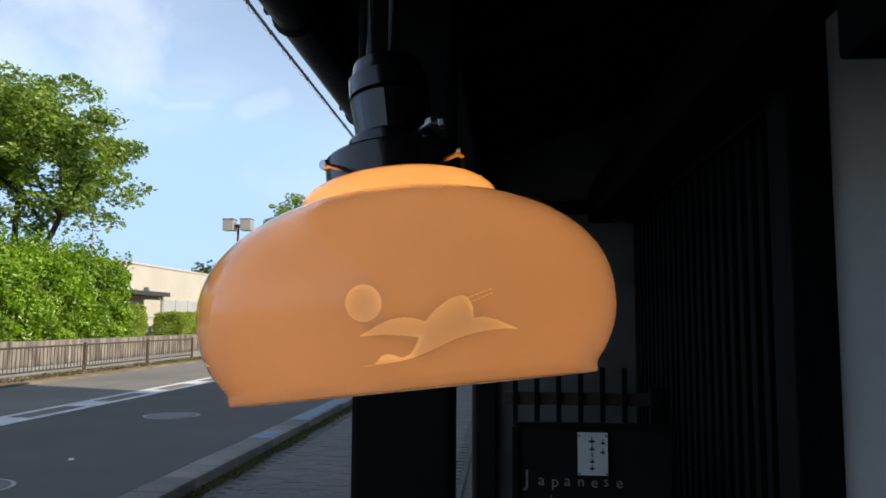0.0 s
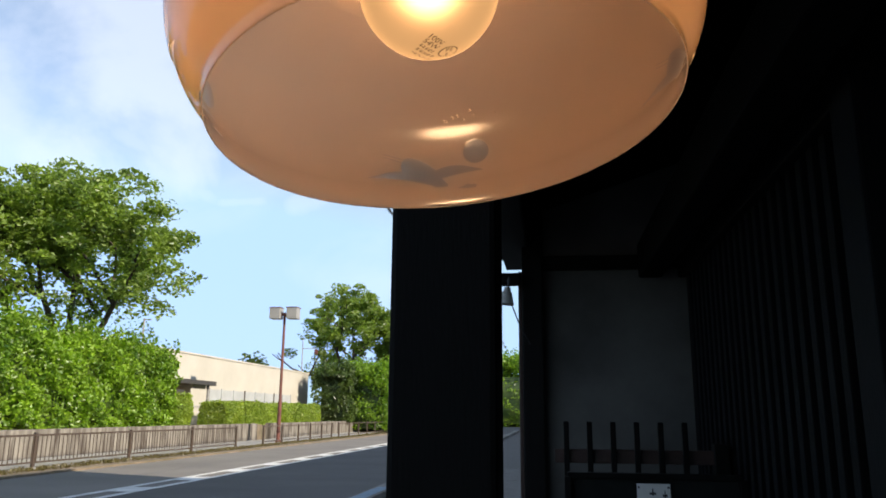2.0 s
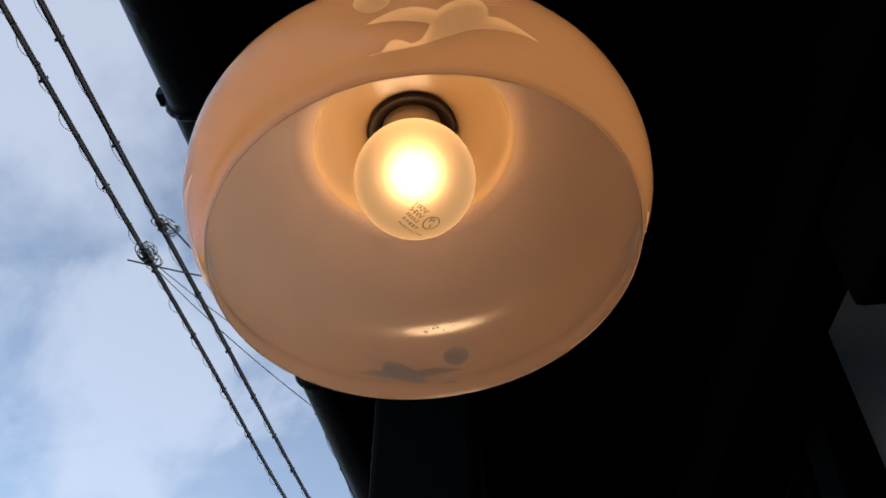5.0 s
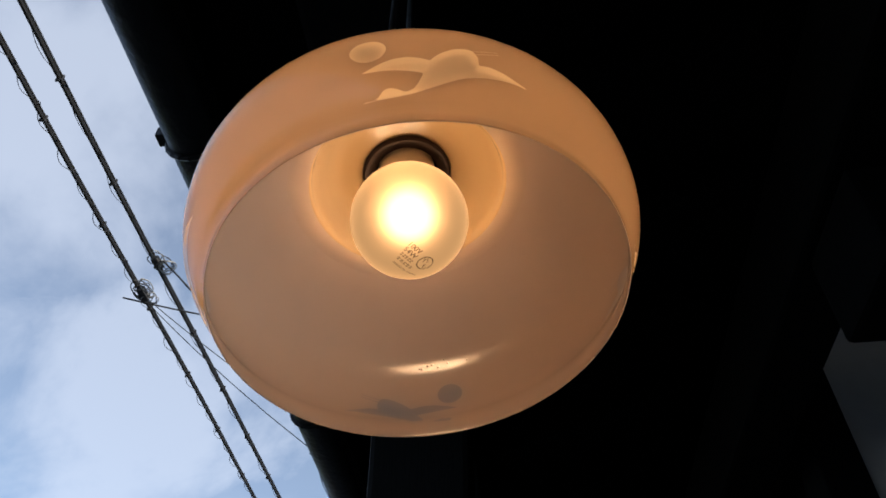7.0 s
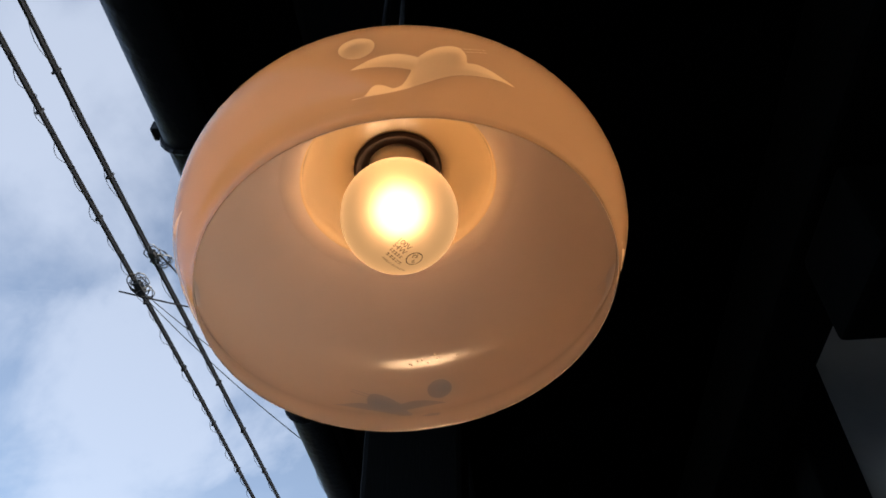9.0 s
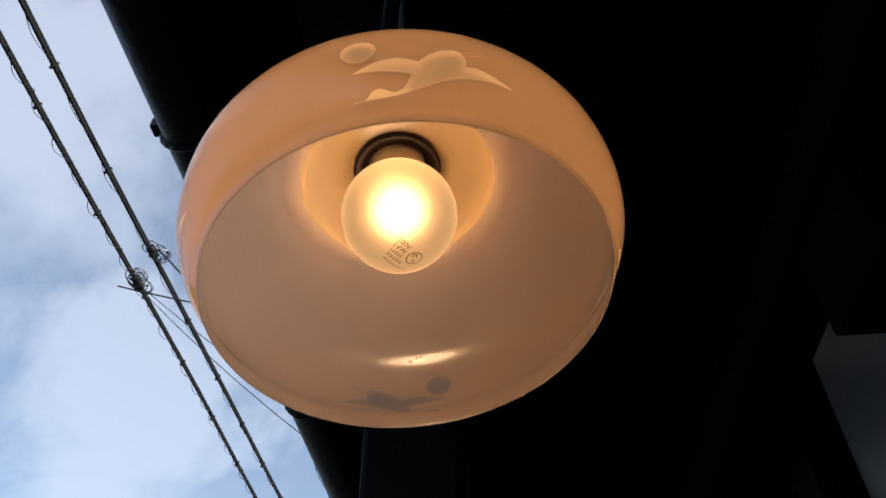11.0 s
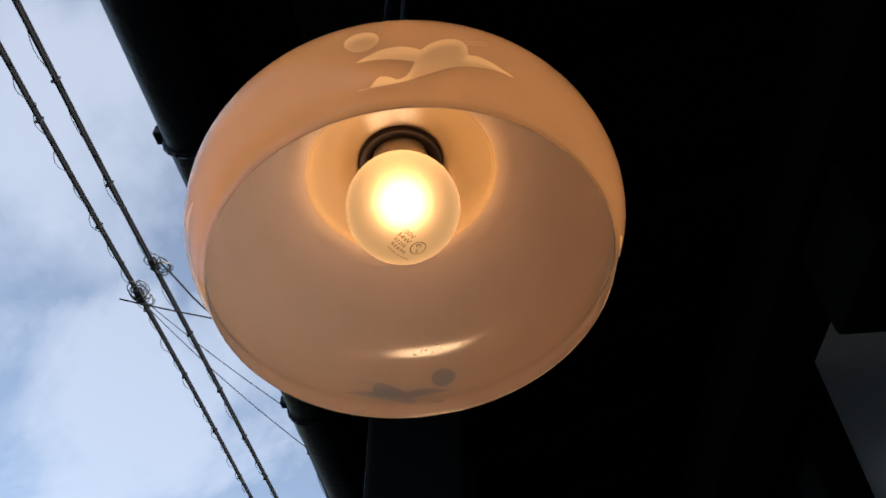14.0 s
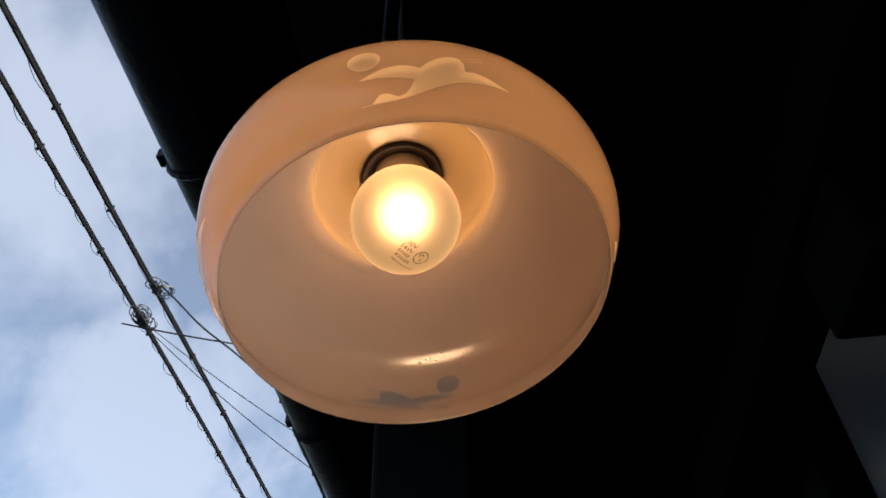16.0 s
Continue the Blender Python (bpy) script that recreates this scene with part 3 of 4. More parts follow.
# ---------------------------------------------------------------- plants
def grow(seed, base, height, spread, first, levels=4, squash=0.72):
    """Limb segments (start, end, radii) and twig tips of a tree that forks again and again."""
    rng = np.random.default_rng(seed)
    segs, tips = [], []

    def limb(p, d, length, r, lev):
        q = p
        for k in range(3):
            d = d + rng.normal(0, 0.12, 3)
            d[2] += 0.03
            d = d / np.linalg.norm(d)
            nxt = q + d * length / 3
            segs.append((q, nxt, r * (1 - 0.12 * k), r * (1 - 0.12 * (k + 1))))
            q = nxt
            if lev >= 2:
                tips.append((q, lev))
        if lev == levels:
            tips.append((q, lev + 1))
            return
        for k in range(3 if lev < 3 else 2):
            a = rng.uniform(0, 2 * math.pi) + k * 2.1
            out = np.array([math.cos(a), math.sin(a), rng.uniform(-0.05, 0.5)]) * spread
            limb(q, d * 0.55 + out * 0.75, length * rng.uniform(0.62, 0.82), r * 0.55, lev + 1)

    start = np.array(base, float)
    n0 = 4
    top = start + np.array([0, 0, first])
    segs.append((start, top, height * 0.028, height * 0.022))
    for k in range(n0):
        a = k * 2 * math.pi / n0 + rng.uniform(-0.4, 0.4)
        limb(top, np.array([math.cos(a) * 0.75, math.sin(a) * 0.75, rng.uniform(0.7, 1.1)]), height * 0.30, height * 0.013, 1)
    limb(top, np.array([0.05, 0.05, 1.0]), height * 0.32, height * 0.014, 1)
    return segs, tips


def tree(name, seed, base, height, centre, radii, leaf, n_leaves, mat, label, first=2.2):
    """Trunk and limbs, and a crown of leaf sprays in clumps round the twigs, kept inside an uneven outline."""
    rng = np.random.default_rng(seed)
    segs, tips = grow(seed, (0, 0, 0), height, 1.0, first)
    ob = tagged(empty(name, *base), label, "tree")
    bm = bmesh.new()
    c, rad = np.array(centre, float) - np.array(base, float), np.array(radii, float)
    for a, b, r0, r1 in segs:
        if r0 >= 0.003 * height:
            rod(bm, a, b, max(r0, 0.02), max(r1, 0.015), 6)
    part("trunk", bm, BARK, ob)
    # clumps: on the twigs, and layered pads that fill the outline
    pads = [t for t, lev in tips]
    while len(pads) < 620:
        d = rng.normal(size=3)
        d /= np.linalg.norm(d)
        wob = 0.80 + 0.22 * math.sin(3.1 * d[0] + seed) * math.cos(2.7 * d[1] + 2.0 * d[2]) + rng.uniform(-0.10, 0.14)
        pads.append(c + d * rad * wob * rng.uniform(0.35, 1.0) ** 0.45)
    pads = np.array([p for p in pads if np.linalg.norm((p - c) / rad) < 1.15 and p[2] > c[2] - rad[2] * 0.95])
    pick = rng.integers(0, len(pads), n_leaves)
    size = rng.uniform(0.35, 0.85, len(pads))[pick][:, None] * (rad.mean() / 5.0)
    off = rng.normal(size=(n_leaves, 3))
    off /= np.linalg.norm(off, axis=1)[:, None]
    off *= rng.uniform(0.2, 1.0, n_leaves)[:, None] ** 0.5
    pos = pads[pick] + off * size * np.array([1.15, 1.15, 0.55])
    me = leaves_mesh("crown", pos, leaf, mat, 0.45, seed + 1)
    cr = new("crown", me)
    cr.parent = ob
    return ob


tree("tree", 11, (-18.6, 27.0, 0.8), 11.0, (-18.3, 26.0, 7.6), (5.2, 6.5, 4.1), 0.20, 64000, LEAF_TREE, "broad green keyaki-like tree with a spreading crown above a hedge")
tree("tree", 23, (-20.5, 17.0, 0.8), 10.0, (-20.5, 17.0, 7.6), (4.2, 4.6, 3.4), 0.30, 12000, LEAF_TREE, "broad green tree at the end of a hedge")
tree("tree", 31, (-19.4, 70.0, 0.8), 13.5, (-19.6, 70.0, 9.3), (5.2, 4.8, 4.8), 0.28, 26000, LEAF_TREE, "tall green tree behind bushes at the road bend")
tree("tree", 37, (-13.5, 72.0, 0.8), 10.5, (-13.2, 72.0, 6.8), (4.0, 4.0, 4.0), 0.36, 9000, LEAF_TREE, "green tree by the road bend")
tree("tree", 41, (-43.4, 105.0, 0.8), 9.0, (-43.4, 105.0, 8.5), (2.2, 2.2, 1.9), 0.4, 2500, LEAF_DARK, "far dark treetop above the hall roof")


def hedge(name, x0, x1, y0, y1, z0, z1, leaf, count, mat, label, seed, bulge=0.35):
    """A solid core coloured dark for the shade inside, leaf sprays over its lumpy skin."""
    rng = np.random.default_rng(seed)
    ob = tagged(empty(name, (x0 + x1) / 2, y0, z0), label, "hedge")
    lx, ly, lz = (x1 - x0) / 2, y1 - y0, z1 - z0
    # plain box in dark leaf colour, stands for shade seen between the sprays
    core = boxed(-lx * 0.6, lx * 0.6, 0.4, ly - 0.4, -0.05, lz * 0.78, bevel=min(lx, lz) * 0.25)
    part("shaded_core", core, LEAF_DARK, ob, "solid inner core, coloured dark for the shade between leaves")
    side = rng.random(count)
    a = rng.random(count)
    pos = np.empty((count, 3))
    top, front, end = side < 0.32, (side >= 0.32) & (side < 0.84), side >= 0.84
    pos[:, 1] = rng.random(count) * ly
    pos[top, 0], pos[top, 2] = (a[top] * 2 - 1) * lx, lz
    pos[front, 0], pos[front, 2] = lx, a[front] * lz
    pos[end, 0], pos[end, 2] = (rng.random(end.sum()) * 2 - 1) * lx, a[end] * lz
    pos[end, 1] = np.where(rng.random(end.sum()) < 0.5, 0, ly)
    # rounded shoulders
    t = np.clip((pos[:, 2] / lz - 0.7) / 0.3, 0, 1)
    pos[:, 0] -= np.sign(pos[:, 0]) * t ** 2 * min(lx * 0.4, 0.5) * (~top)
    lump = np.sin(pos[:, 1] * 1.9 + seed) * np.cos(pos[:, 2] * 2.3 + pos[:, 0]) + 0.7 * np.sin(pos[:, 1] * 4.3 + pos[:, 2] * 3.1) * np.cos(pos[:, 2] * 4.4 - pos[:, 1] * 1.3)
    depth = (lump * 0.5 - rng.random(count) * 0.9) * bulge
    pos[top, 2] += depth[top] * 1.5
    sprig = top & (np.sin(pos[:, 1] * 7.3 + seed) * np.sin(pos[:, 1] * 2.9 + pos[:, 0] * 3) > 0.45)
    pos[sprig, 2] += rng.random(sprig.sum()) * bulge * 0.9
    pos[front, 0] += depth[front]
    pos[end, 1] += np.where(pos[end, 1] > ly / 2, 1, -1) * depth[end]
    me = leaves_mesh("leaves", pos, leaf, mat, 0.8, seed)
    lv = new("leaves", me)
    lv.parent = ob
    return ob


hedge("hedge", -18.2, -15.75, 9.0, 30.4, 0.86, 4.1, 0.16, 80000, LEAF_HEDGE, "tall bright green leafy hedge on a low wall", 51, 0.85)
hedge("bush", -17.2, -15.7, 30.3, 31.7, 0.86, 2.1, 0.12, 9000, LEAF_LOW, "rounded clipped green bush beside the gate", 52, 0.15)
hedge("low_hedge", -17.2, -15.7, 35.4, 50.5, 0.86, 1.95, 0.13, 30000, LEAF_LOW, "low clipped yellow-green hedge on a wall", 53, 0.12)
hedge("thicket", -18.3, -15.2, 56.0, 60.0, 0.86, 4.7, 0.26, 22000, LEAF_DARK, "dark green bush thicket beside the hall", 54, 0.7)
hedge("thicket", -16.2, -12.4, 57.5, 70.0, 0.3, 5.2, 0.26, 30000, LEAF_HEDGE, "bright green bushes leaning over the fence", 55, 0.6)
hedge("thicket", -12.0, 6.0, 95.0, 101.0, 0.0, 8.5, 0.36, 42000, LEAF_HEDGE, "far green trees closing the road", 56, 1.2)


# ---------------------------------------------------------------- the old house: porch, wall, eaves
house = tagged(empty("house"), "old dark wooden house with deep eaves over a porch", "house", kind="structure")
# upper storey and roof stay unseen; ridge height sets the road shadow's reach
part("upper_wall", boxed(2.2, 9.0, -9.0, 9.0, 2.9, 6.6), PLASTER, house)
rb = bmesh.new()
vs = [rb.verts.new(p) for p in ((1.6, -9.5, 6.4), (5.6, -9.5, 11.4), (9.6, -9.5, 6.4), (1.6, 9.5, 6.4), (5.6, 9.5, 11.4), (9.6, 9.5, 6.4))]
for q in ((0, 1, 2), (3, 5, 4), (0, 3, 4, 1), (1, 4, 5, 2), (0, 2, 5, 3)):
    rb.faces.new([vs[i] for i in q])
bmesh.ops.recalc_face_normals(rb, faces=rb.faces)
part("main_roof", rb, DARK_METAL, house)
part("ground_floor_wall", boxed(2.2, 9.0, -9.0, 9.0, 0.0, 2.9), BLACK_WOOD, house)

# unseen row added to keep the near lane in shadow up to the marking
row = tagged(empty("unseen_house_row"), "plain unseen houses added along the street to shade the road", "house", kind="structure")
part("wall", boxed(1.2, 8.0, 9.2, 90, 0, 4.2), PLASTER, row)
rb = bmesh.new()
vs = [rb.verts.new(p) for p in ((0.6, 9.6, 4.1), (4.4, 9.6, 7.9), (8.4, 9.6, 4.1), (0.6, 90, 4.1), (4.4, 90, 7.9), (8.4, 90, 4.1))]
for q in ((0, 1, 2), (3, 5, 4), (0, 3, 4, 1), (1, 4, 5, 2), (0, 2, 5, 3)):
    rb.faces.new([vs[i] for i in q])
bmesh.ops.recalc_face_normals(rb, faces=rb.faces)
part("roof", rb, DARK_METAL, row)

# eaves: sloping boards, rafters, gutter
SL = 0.34                                   # rise of the eaves per metre


def eave_z(x):
    return 2.50 + SL * (x + 0.56)


eaves = tagged(empty("eaves"), "black sloping eaves with boards and rafters", "eaves", kind="structure")
bm = bmesh.new()
y0, y1 = -4.5, 5.2
vs = [bm.verts.new(p) for p in ((-0.53, y0, eave_z(-0.53)), (2.3, y0, eave_z(2.3)), (2.3, y1, eave_z(2.3)), (-0.53, y1, eave_z(-0.53)))]
vt = [bm.verts.new(v.co + Vector((0, 0, 0.09))) for v in vs]
bm.faces.new(vs[::-1])
bm.faces.new(vt)
for i in range(4):
    j = (i + 1) % 4
    bm.faces.new((vs[i], vs[j], vt[j], vt[i]))
bmesh.ops.recalc_face_normals(bm, faces=bm.faces)
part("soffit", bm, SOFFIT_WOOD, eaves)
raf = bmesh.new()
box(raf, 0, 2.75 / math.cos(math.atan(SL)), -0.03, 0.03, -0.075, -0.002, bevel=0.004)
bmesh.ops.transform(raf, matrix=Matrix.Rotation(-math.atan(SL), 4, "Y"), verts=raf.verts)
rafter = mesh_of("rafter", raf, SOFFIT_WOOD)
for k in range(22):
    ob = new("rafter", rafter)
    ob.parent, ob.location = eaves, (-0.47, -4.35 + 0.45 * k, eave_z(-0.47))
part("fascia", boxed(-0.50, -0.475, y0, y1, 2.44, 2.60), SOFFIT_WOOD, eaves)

gutter = tagged(empty("gutter"), "black half-round roof gutter on hooked brackets", "gutter", kind="structure")
bm = bmesh.new()
prof = [(0.055 * math.cos(a), 0.055 * math.sin(a)) for a in np.linspace(math.pi, 2 * math.pi, 13)]
prof += [(0.051 * math.cos(a), 0.051 * math.sin(a)) for a in np.linspace(2 * math.pi, math.pi, 13)]
ra = [bm.verts.new((-0.546 + px, y0, 2.462 + pz)) for px, pz in prof]
rb2 = [bm.verts.new((-0.546 + px, y1, 2.462 + pz)) for px, pz in prof]
for i in range(len(prof)):
    j = (i + 1) % len(prof)
    bm.faces.new((ra[i], ra[j], rb2[j], rb2[i]))
bmesh.ops.recalc_face_normals(bm, faces=bm.faces)
part("trough", bm, GUTTER, gutter, smooth=True)
bm = bmesh.new()
for i in range(12):
    a0, a1 = math.pi * 0.85 + i * 0.105 * math.pi, math.pi * 0.85 + (i + 1) * 0.105 * math.pi
    rod(bm, (0.058 * math.cos(a0), 0, 0.058 * math.sin(a0)), (0.058 * math.cos(a1), 0, 0.058 * math.sin(a1)), 0.006, n=6)
box(bm, -0.082, -0.052, -0.014, 0.014, 0.004, 0.030, bevel=0.003)
brk = mesh_of("bracket", bm, GUTTER)
for k in range(11):
    ob = new("bracket", brk)
    ob.parent, ob.location = gutter, (-0.546, -4.45 + 0.9 * k, 2.462)


def post(name, x0, x1, y0, y1, z0, z1, label, mat=BLACK_WOOD, bevel=0.012):
    return thing(name, boxed(x0, x1, y0, y1, z0, z1, bevel=bevel), mat, label, "post", kind="structure")


stone = thing("footing_stone", boxed(-0.40, -0.02, 1.45, 1.80, 0.05, 0.14, bevel=0.02), OLD_CONCRETE, "grey footing stone under the porch post", "stone", kind="structure")
post("porch_post", -0.312, -0.107, 1.53, 1.72, 0.14, 2.62, "square black-stained porch post")
post("porch_post_far", -0.168, -0.045, 4.44, 4.60, 0.06, 2.70, "weathered black post at the end of the porch")
post("edge_batten", -0.190, -0.169, 4.47, 4.53, 0.06, 2.30, "worn grey-brown batten on the post", RED_WOOD, 0.004)
post("eave_beam", -0.30, -0.13, -4.5, 5.15, 2.44, 2.56, "black eave beam over the porch posts")
post("tie_beam", -0.62, -0.17, 4.36, 4.43, 2.205, 2.275, "short black tie beam under the eaves")

# end wall of the porch, its white plaster coloured dark for the shade
endwall = tagged(empty("wall_end"), "white plaster end wall, shade put into its colour, framed in black timber", "wall", kind="structure")
part("plaster", boxed(-0.045, 0.96, 4.52, 4.60, 0.06, 2.31), SHADED_PLASTER, endwall)
part("upper_plaster", boxed(-0.045, 0.96, 4.52, 4.60, 2.39, 3.12), SHADED_PLASTER, endwall)
part("beam", boxed(-0.045, 0.86, 4.47, 4.61, 2.31, 2.39, bevel=0.006), BLACK_WOOD, endwall)
part("end_stud", boxed(0.775, 0.86, 4.47, 4.60, 0.06, 2.31, bevel=0.006), BLACK_WOOD, endwall)

# street wall with its lattice
facade = tagged(empty("wall_lattice"), "black boarded wall with a vertical slat lattice", "wall", kind="structure")
part("boards", boxed(0.84, 0.92, 2.02, 4.47, 0.06, 3.02), BLACK_WOOD, facade)
part("sill", boxed(0.72, 0.84, 2.02, 4.47, 0.35, 0.45, bevel=0.006), BLACK_WOOD, facade)
part("head", boxed(0.72, 0.84, 2.02, 4.47, 2.25, 2.36, bevel=0.006), BLACK_WOOD, facade)
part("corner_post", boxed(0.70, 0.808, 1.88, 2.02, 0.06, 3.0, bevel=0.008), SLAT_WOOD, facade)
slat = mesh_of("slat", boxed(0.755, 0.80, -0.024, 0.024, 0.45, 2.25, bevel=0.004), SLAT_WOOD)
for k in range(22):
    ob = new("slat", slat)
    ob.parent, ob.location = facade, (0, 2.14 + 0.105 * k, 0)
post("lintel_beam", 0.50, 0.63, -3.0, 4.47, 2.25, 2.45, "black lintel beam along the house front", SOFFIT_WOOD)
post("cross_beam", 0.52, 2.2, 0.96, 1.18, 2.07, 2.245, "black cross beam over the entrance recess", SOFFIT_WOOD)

recess = tagged(empty("wall_recess"), "white plaster side wall of the entrance recess", "wall", kind="structure")
part("plaster", boxed(0.808, 2.2, 1.91, 2.02, 0.06, 3.5), PLASTER, recess)
brace = bmesh.new()
box(brace, -0.11, 0.11, -0.03, 0.0, -0.42, 0.42, bevel=0.004)
bmesh.ops.transform(brace, matrix=Matrix.Translation((1.34, 1.905, 3.02)) @ Matrix.Rotation(radians(-7), 4, "Y"), verts=brace.verts)
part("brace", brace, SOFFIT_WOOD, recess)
# unseen, white so that it throws daylight onto the recess plaster
slab("unseen_bounce_wall", 2.2, 2.35, -4.5, 1.905, 0.0, 3.6, PLASTER, "unseen white wall added to bounce daylight into the entrance recess", "wall")
# unseen, keeps the shade's reflection dark; gap beyond x 0.9 lets daylight in
slab("wall_behind", -0.42, 0.9, -4.7, -4.5, 0.0, 3.6, BLACK_WOOD, "unseen black wall added to close the porch and block light", "wall")


# gate of pickets, and the blackboard
gate = tagged(empty("picket_gate", 0, 3.6, 0.06), "low dark wooden picket gate across the porch", "gate")
for k in range(6):
    part("picket", boxed(0.04 + 0.102 * k, 0.064 + 0.102 * k, -0.012, 0.012, 0.02, 1.39, bevel=0.004), BLACK_WOOD, gate)
part("rail", boxed(0.0, 0.70, 0.012, 0.045, 1.21, 1.27, bevel=0.005), RED_WOOD, gate)
part("low_rail", boxed(0.0, 0.70, 0.012, 0.045, 0.25, 0.31, bevel=0.005), RED_WOOD, gate)
part("stile", boxed(0.68, 0.74, -0.02, 0.045, 0.0, 1.30, bevel=0.005), BLACK_WOOD, gate)

board = tagged(empty("blackboard", 0, 2.9, 0.06), "black chalkboard sign standing on the porch", "sign")
part("panel", boxed(0.05, 0.62, 0.02, 0.04, 0.35, 1.200), BLACKBOARD, board)
part("frame_top", boxed(0.04, 0.63, 0.005, 0.045, 1.200, 1.220, bevel=0.003), BLACK_WOOD, board)
for x in (0.03, 0.62):
    part("leg", boxed(x, x + 0.025, 0.0, 0.05, 0.0, 1.205, bevel=0.003), BLACK_WOOD, board)


def lettering(text, size, mat, name):
    """Flat mesh of a line of text in the built-in font."""
    cu = bpy.data.curves.new("line", "FONT")
    cu.body, cu.size, cu.resolution_u = text, size, 3
    tmp = bpy.data.objects.new("line", cu)
    scene.collection.objects.link(tmp)
    dg = bpy.context.evaluated_depsgraph_get()
    me = bpy.data.meshes.new_from_object(tmp.evaluated_get(dg))
    bpy.data.objects.remove(tmp)
    me.name = name
    me.materials.clear()
    me.materials.append(mat)
    return me


for k, (letter, x, size) in enumerate(zip("Japanese", (0.075, 0.128, 0.177, 0.225, 0.275, 0.325, 0.372, 0.418), (0.085, 0.06, 0.06, 0.06, 0.056, 0.058, 0.056, 0.058))):
    word = new("chalk_letter", lettering(letter, size, CHALK, "chalk_letter"))
    word.parent = board
    word.matrix_basis = pose(x, 0.016, 0.985 + 0.003 * math.sin(k * 2.3), 90, 0, 0)
stroke = boxed(0.0, 0.004, 0.014, 0.018, 0.0, 0.09)
st = part("chalk_stroke", stroke, CHALK, board)
st.location = (0.175, 0, 0.86)
note = tagged(empty("paper_notice", 0.276, 2.905, 1.090), "white paper notice with brush writing pinned to the sign", "notice")
part("sheet", boxed(0, 0.112, -0.006, -0.004, 0.0, 0.158), PAPER, note)
for k, (x, z, w, h) in enumerate([(0.042, 0.122, 0.022, 0.020), (0.044, 0.094, 0.018, 0.016), (0.050, 0.070, 0.006, 0.014), (0.044, 0.048, 0.018, 0.012), (0.044, 0.022, 0.018, 0.016), (0.086, 0.116, 0.016, 0.02), (0.084, 0.082, 0.018, 0.018)]):
    part("writing", boxed(x, x + w, -0.0075, -0.0065, z, z + h * 0.35), INK, note)
    part("writing", boxed(x + w * 0.4, x + w * 0.58, -0.0075, -0.0065, z - 0.004, z + h), INK, note)
for x, z in ((0.006, 0.146), (0.106, 0.146), (0.006, 0.006), (0.106, 0.008)):
    pin = bmesh.new()
    rod(pin, (x, -0.006, z), (x, -0.011, z), 0.004, n=8)
    part("pin", pin, IRON_CAST, note)

spot = tagged(empty("outdoor_lamp", -0.235, 4.25, 2.20), "small white bell-shaped lamp hung from the tie beam", "lamp")
bell = lathe([(0.0, -0.03), (0.018, -0.03), (0.02, -0.05), (0.028, -0.06), (0.048, -0.125), (0.046, -0.127), (0.026, -0.062), (0.0, -0.058)], 24)
bmesh.ops.transform(bell, matrix=Matrix.Rotation(radians(8), 4, "Y"), verts=bell.verts)
part("bell", bell, LAMP_WHITE, spot, smooth=True)
cl = bmesh.new()
rod(cl, (0, 0, -0.03), (0, 0.08, 0.04), 0.006, n=8)
part("clamp", cl, IRON_CAST, spot)
tube("flex", [(0.0, 0.0, -0.08), (0.03, 0.05, -0.16), (0.06, 0.14, -0.24), (0.12, 0.2, -0.34)], 0.004, CABLE, spot)


# ---------------------------------------------------------------- overhead lines
def sag(a, b, drop, n=60):
    a, b = Vector(a), Vector(b)
    return [a.lerp(b, i / n) - Vector((0, 0, drop * 4 * (i / n) * (1 - i / n))) for i in range(n + 1)]


def run(pts, n=80):
    """Evenly stepped, softened line through a few points."""
    ys = np.linspace(pts[0][1], pts[-1][1], n + 1)
    xs = np.interp(ys, [p[1] for p in pts], [p[0] for p in pts])
    zs = np.interp(ys, [p[1] for p in pts], [p[2] for p in pts])
    for _ in range(6):
        xs[1:-1] = (xs[:-2] + 2 * xs[1:-1] + xs[2:]) / 4
    return [Vector(p) for p in zip(xs, ys, zs)]


def lashed_line(name, pts, r, turns, coil, label):
    """A thick cable, its thin carrier above, and the lashing wound round both."""
    base = tagged(empty(name), label, "cable")
    mid = run(pts)
    tube("cable", mid, r, CABLE, base)
    tube("carrier", [p + Vector((r * 0.6, 0, r * 1.25)) for p in mid], r * 0.4, CABLE_GREY, base)
    n = turns * 10
    spiral = []
    for i in range(n + 1):
        f = i / n * 80
        k = min(int(f), 79)
        p = mid[k].lerp(mid[k + 1], f - k)
        an = 2 * math.pi * i / 10
        w = coil * (1 + 0.35 * math.sin(i * 0.37))
        spiral.append(p + Vector((w * math.cos(an), 0, w * math.sin(an) - coil * 0.5)))
    tube("lashing", spiral, 0.004, CABLE_GREY, base, n=4)
    clip = mesh_of("clip", boxed(-r * 1.25, r * 1.3, -0.010, 0.010, -r * 1.5, r * 1.9), CABLE)
    for k in range(2, 80, 2):
        ob = new("clip", clip)
        ob.parent, ob.location = base, mid[k]
    return base


lashed_line("overhead_cable", [(-3.60, -4, 6.65), (-3.785, 2.78, 6.65), (-3.85, 3.85, 6.65), (-3.863, 5.76, 6.65), (-3.913, 8.0, 6.65), (-4.045, 10.9, 6.65), (-4.09, 17.8, 6.65), (-4.3, 46, 6.65)], 0.021, 130, 0.038, "thick black overhead cable wound with thin lashing wire")
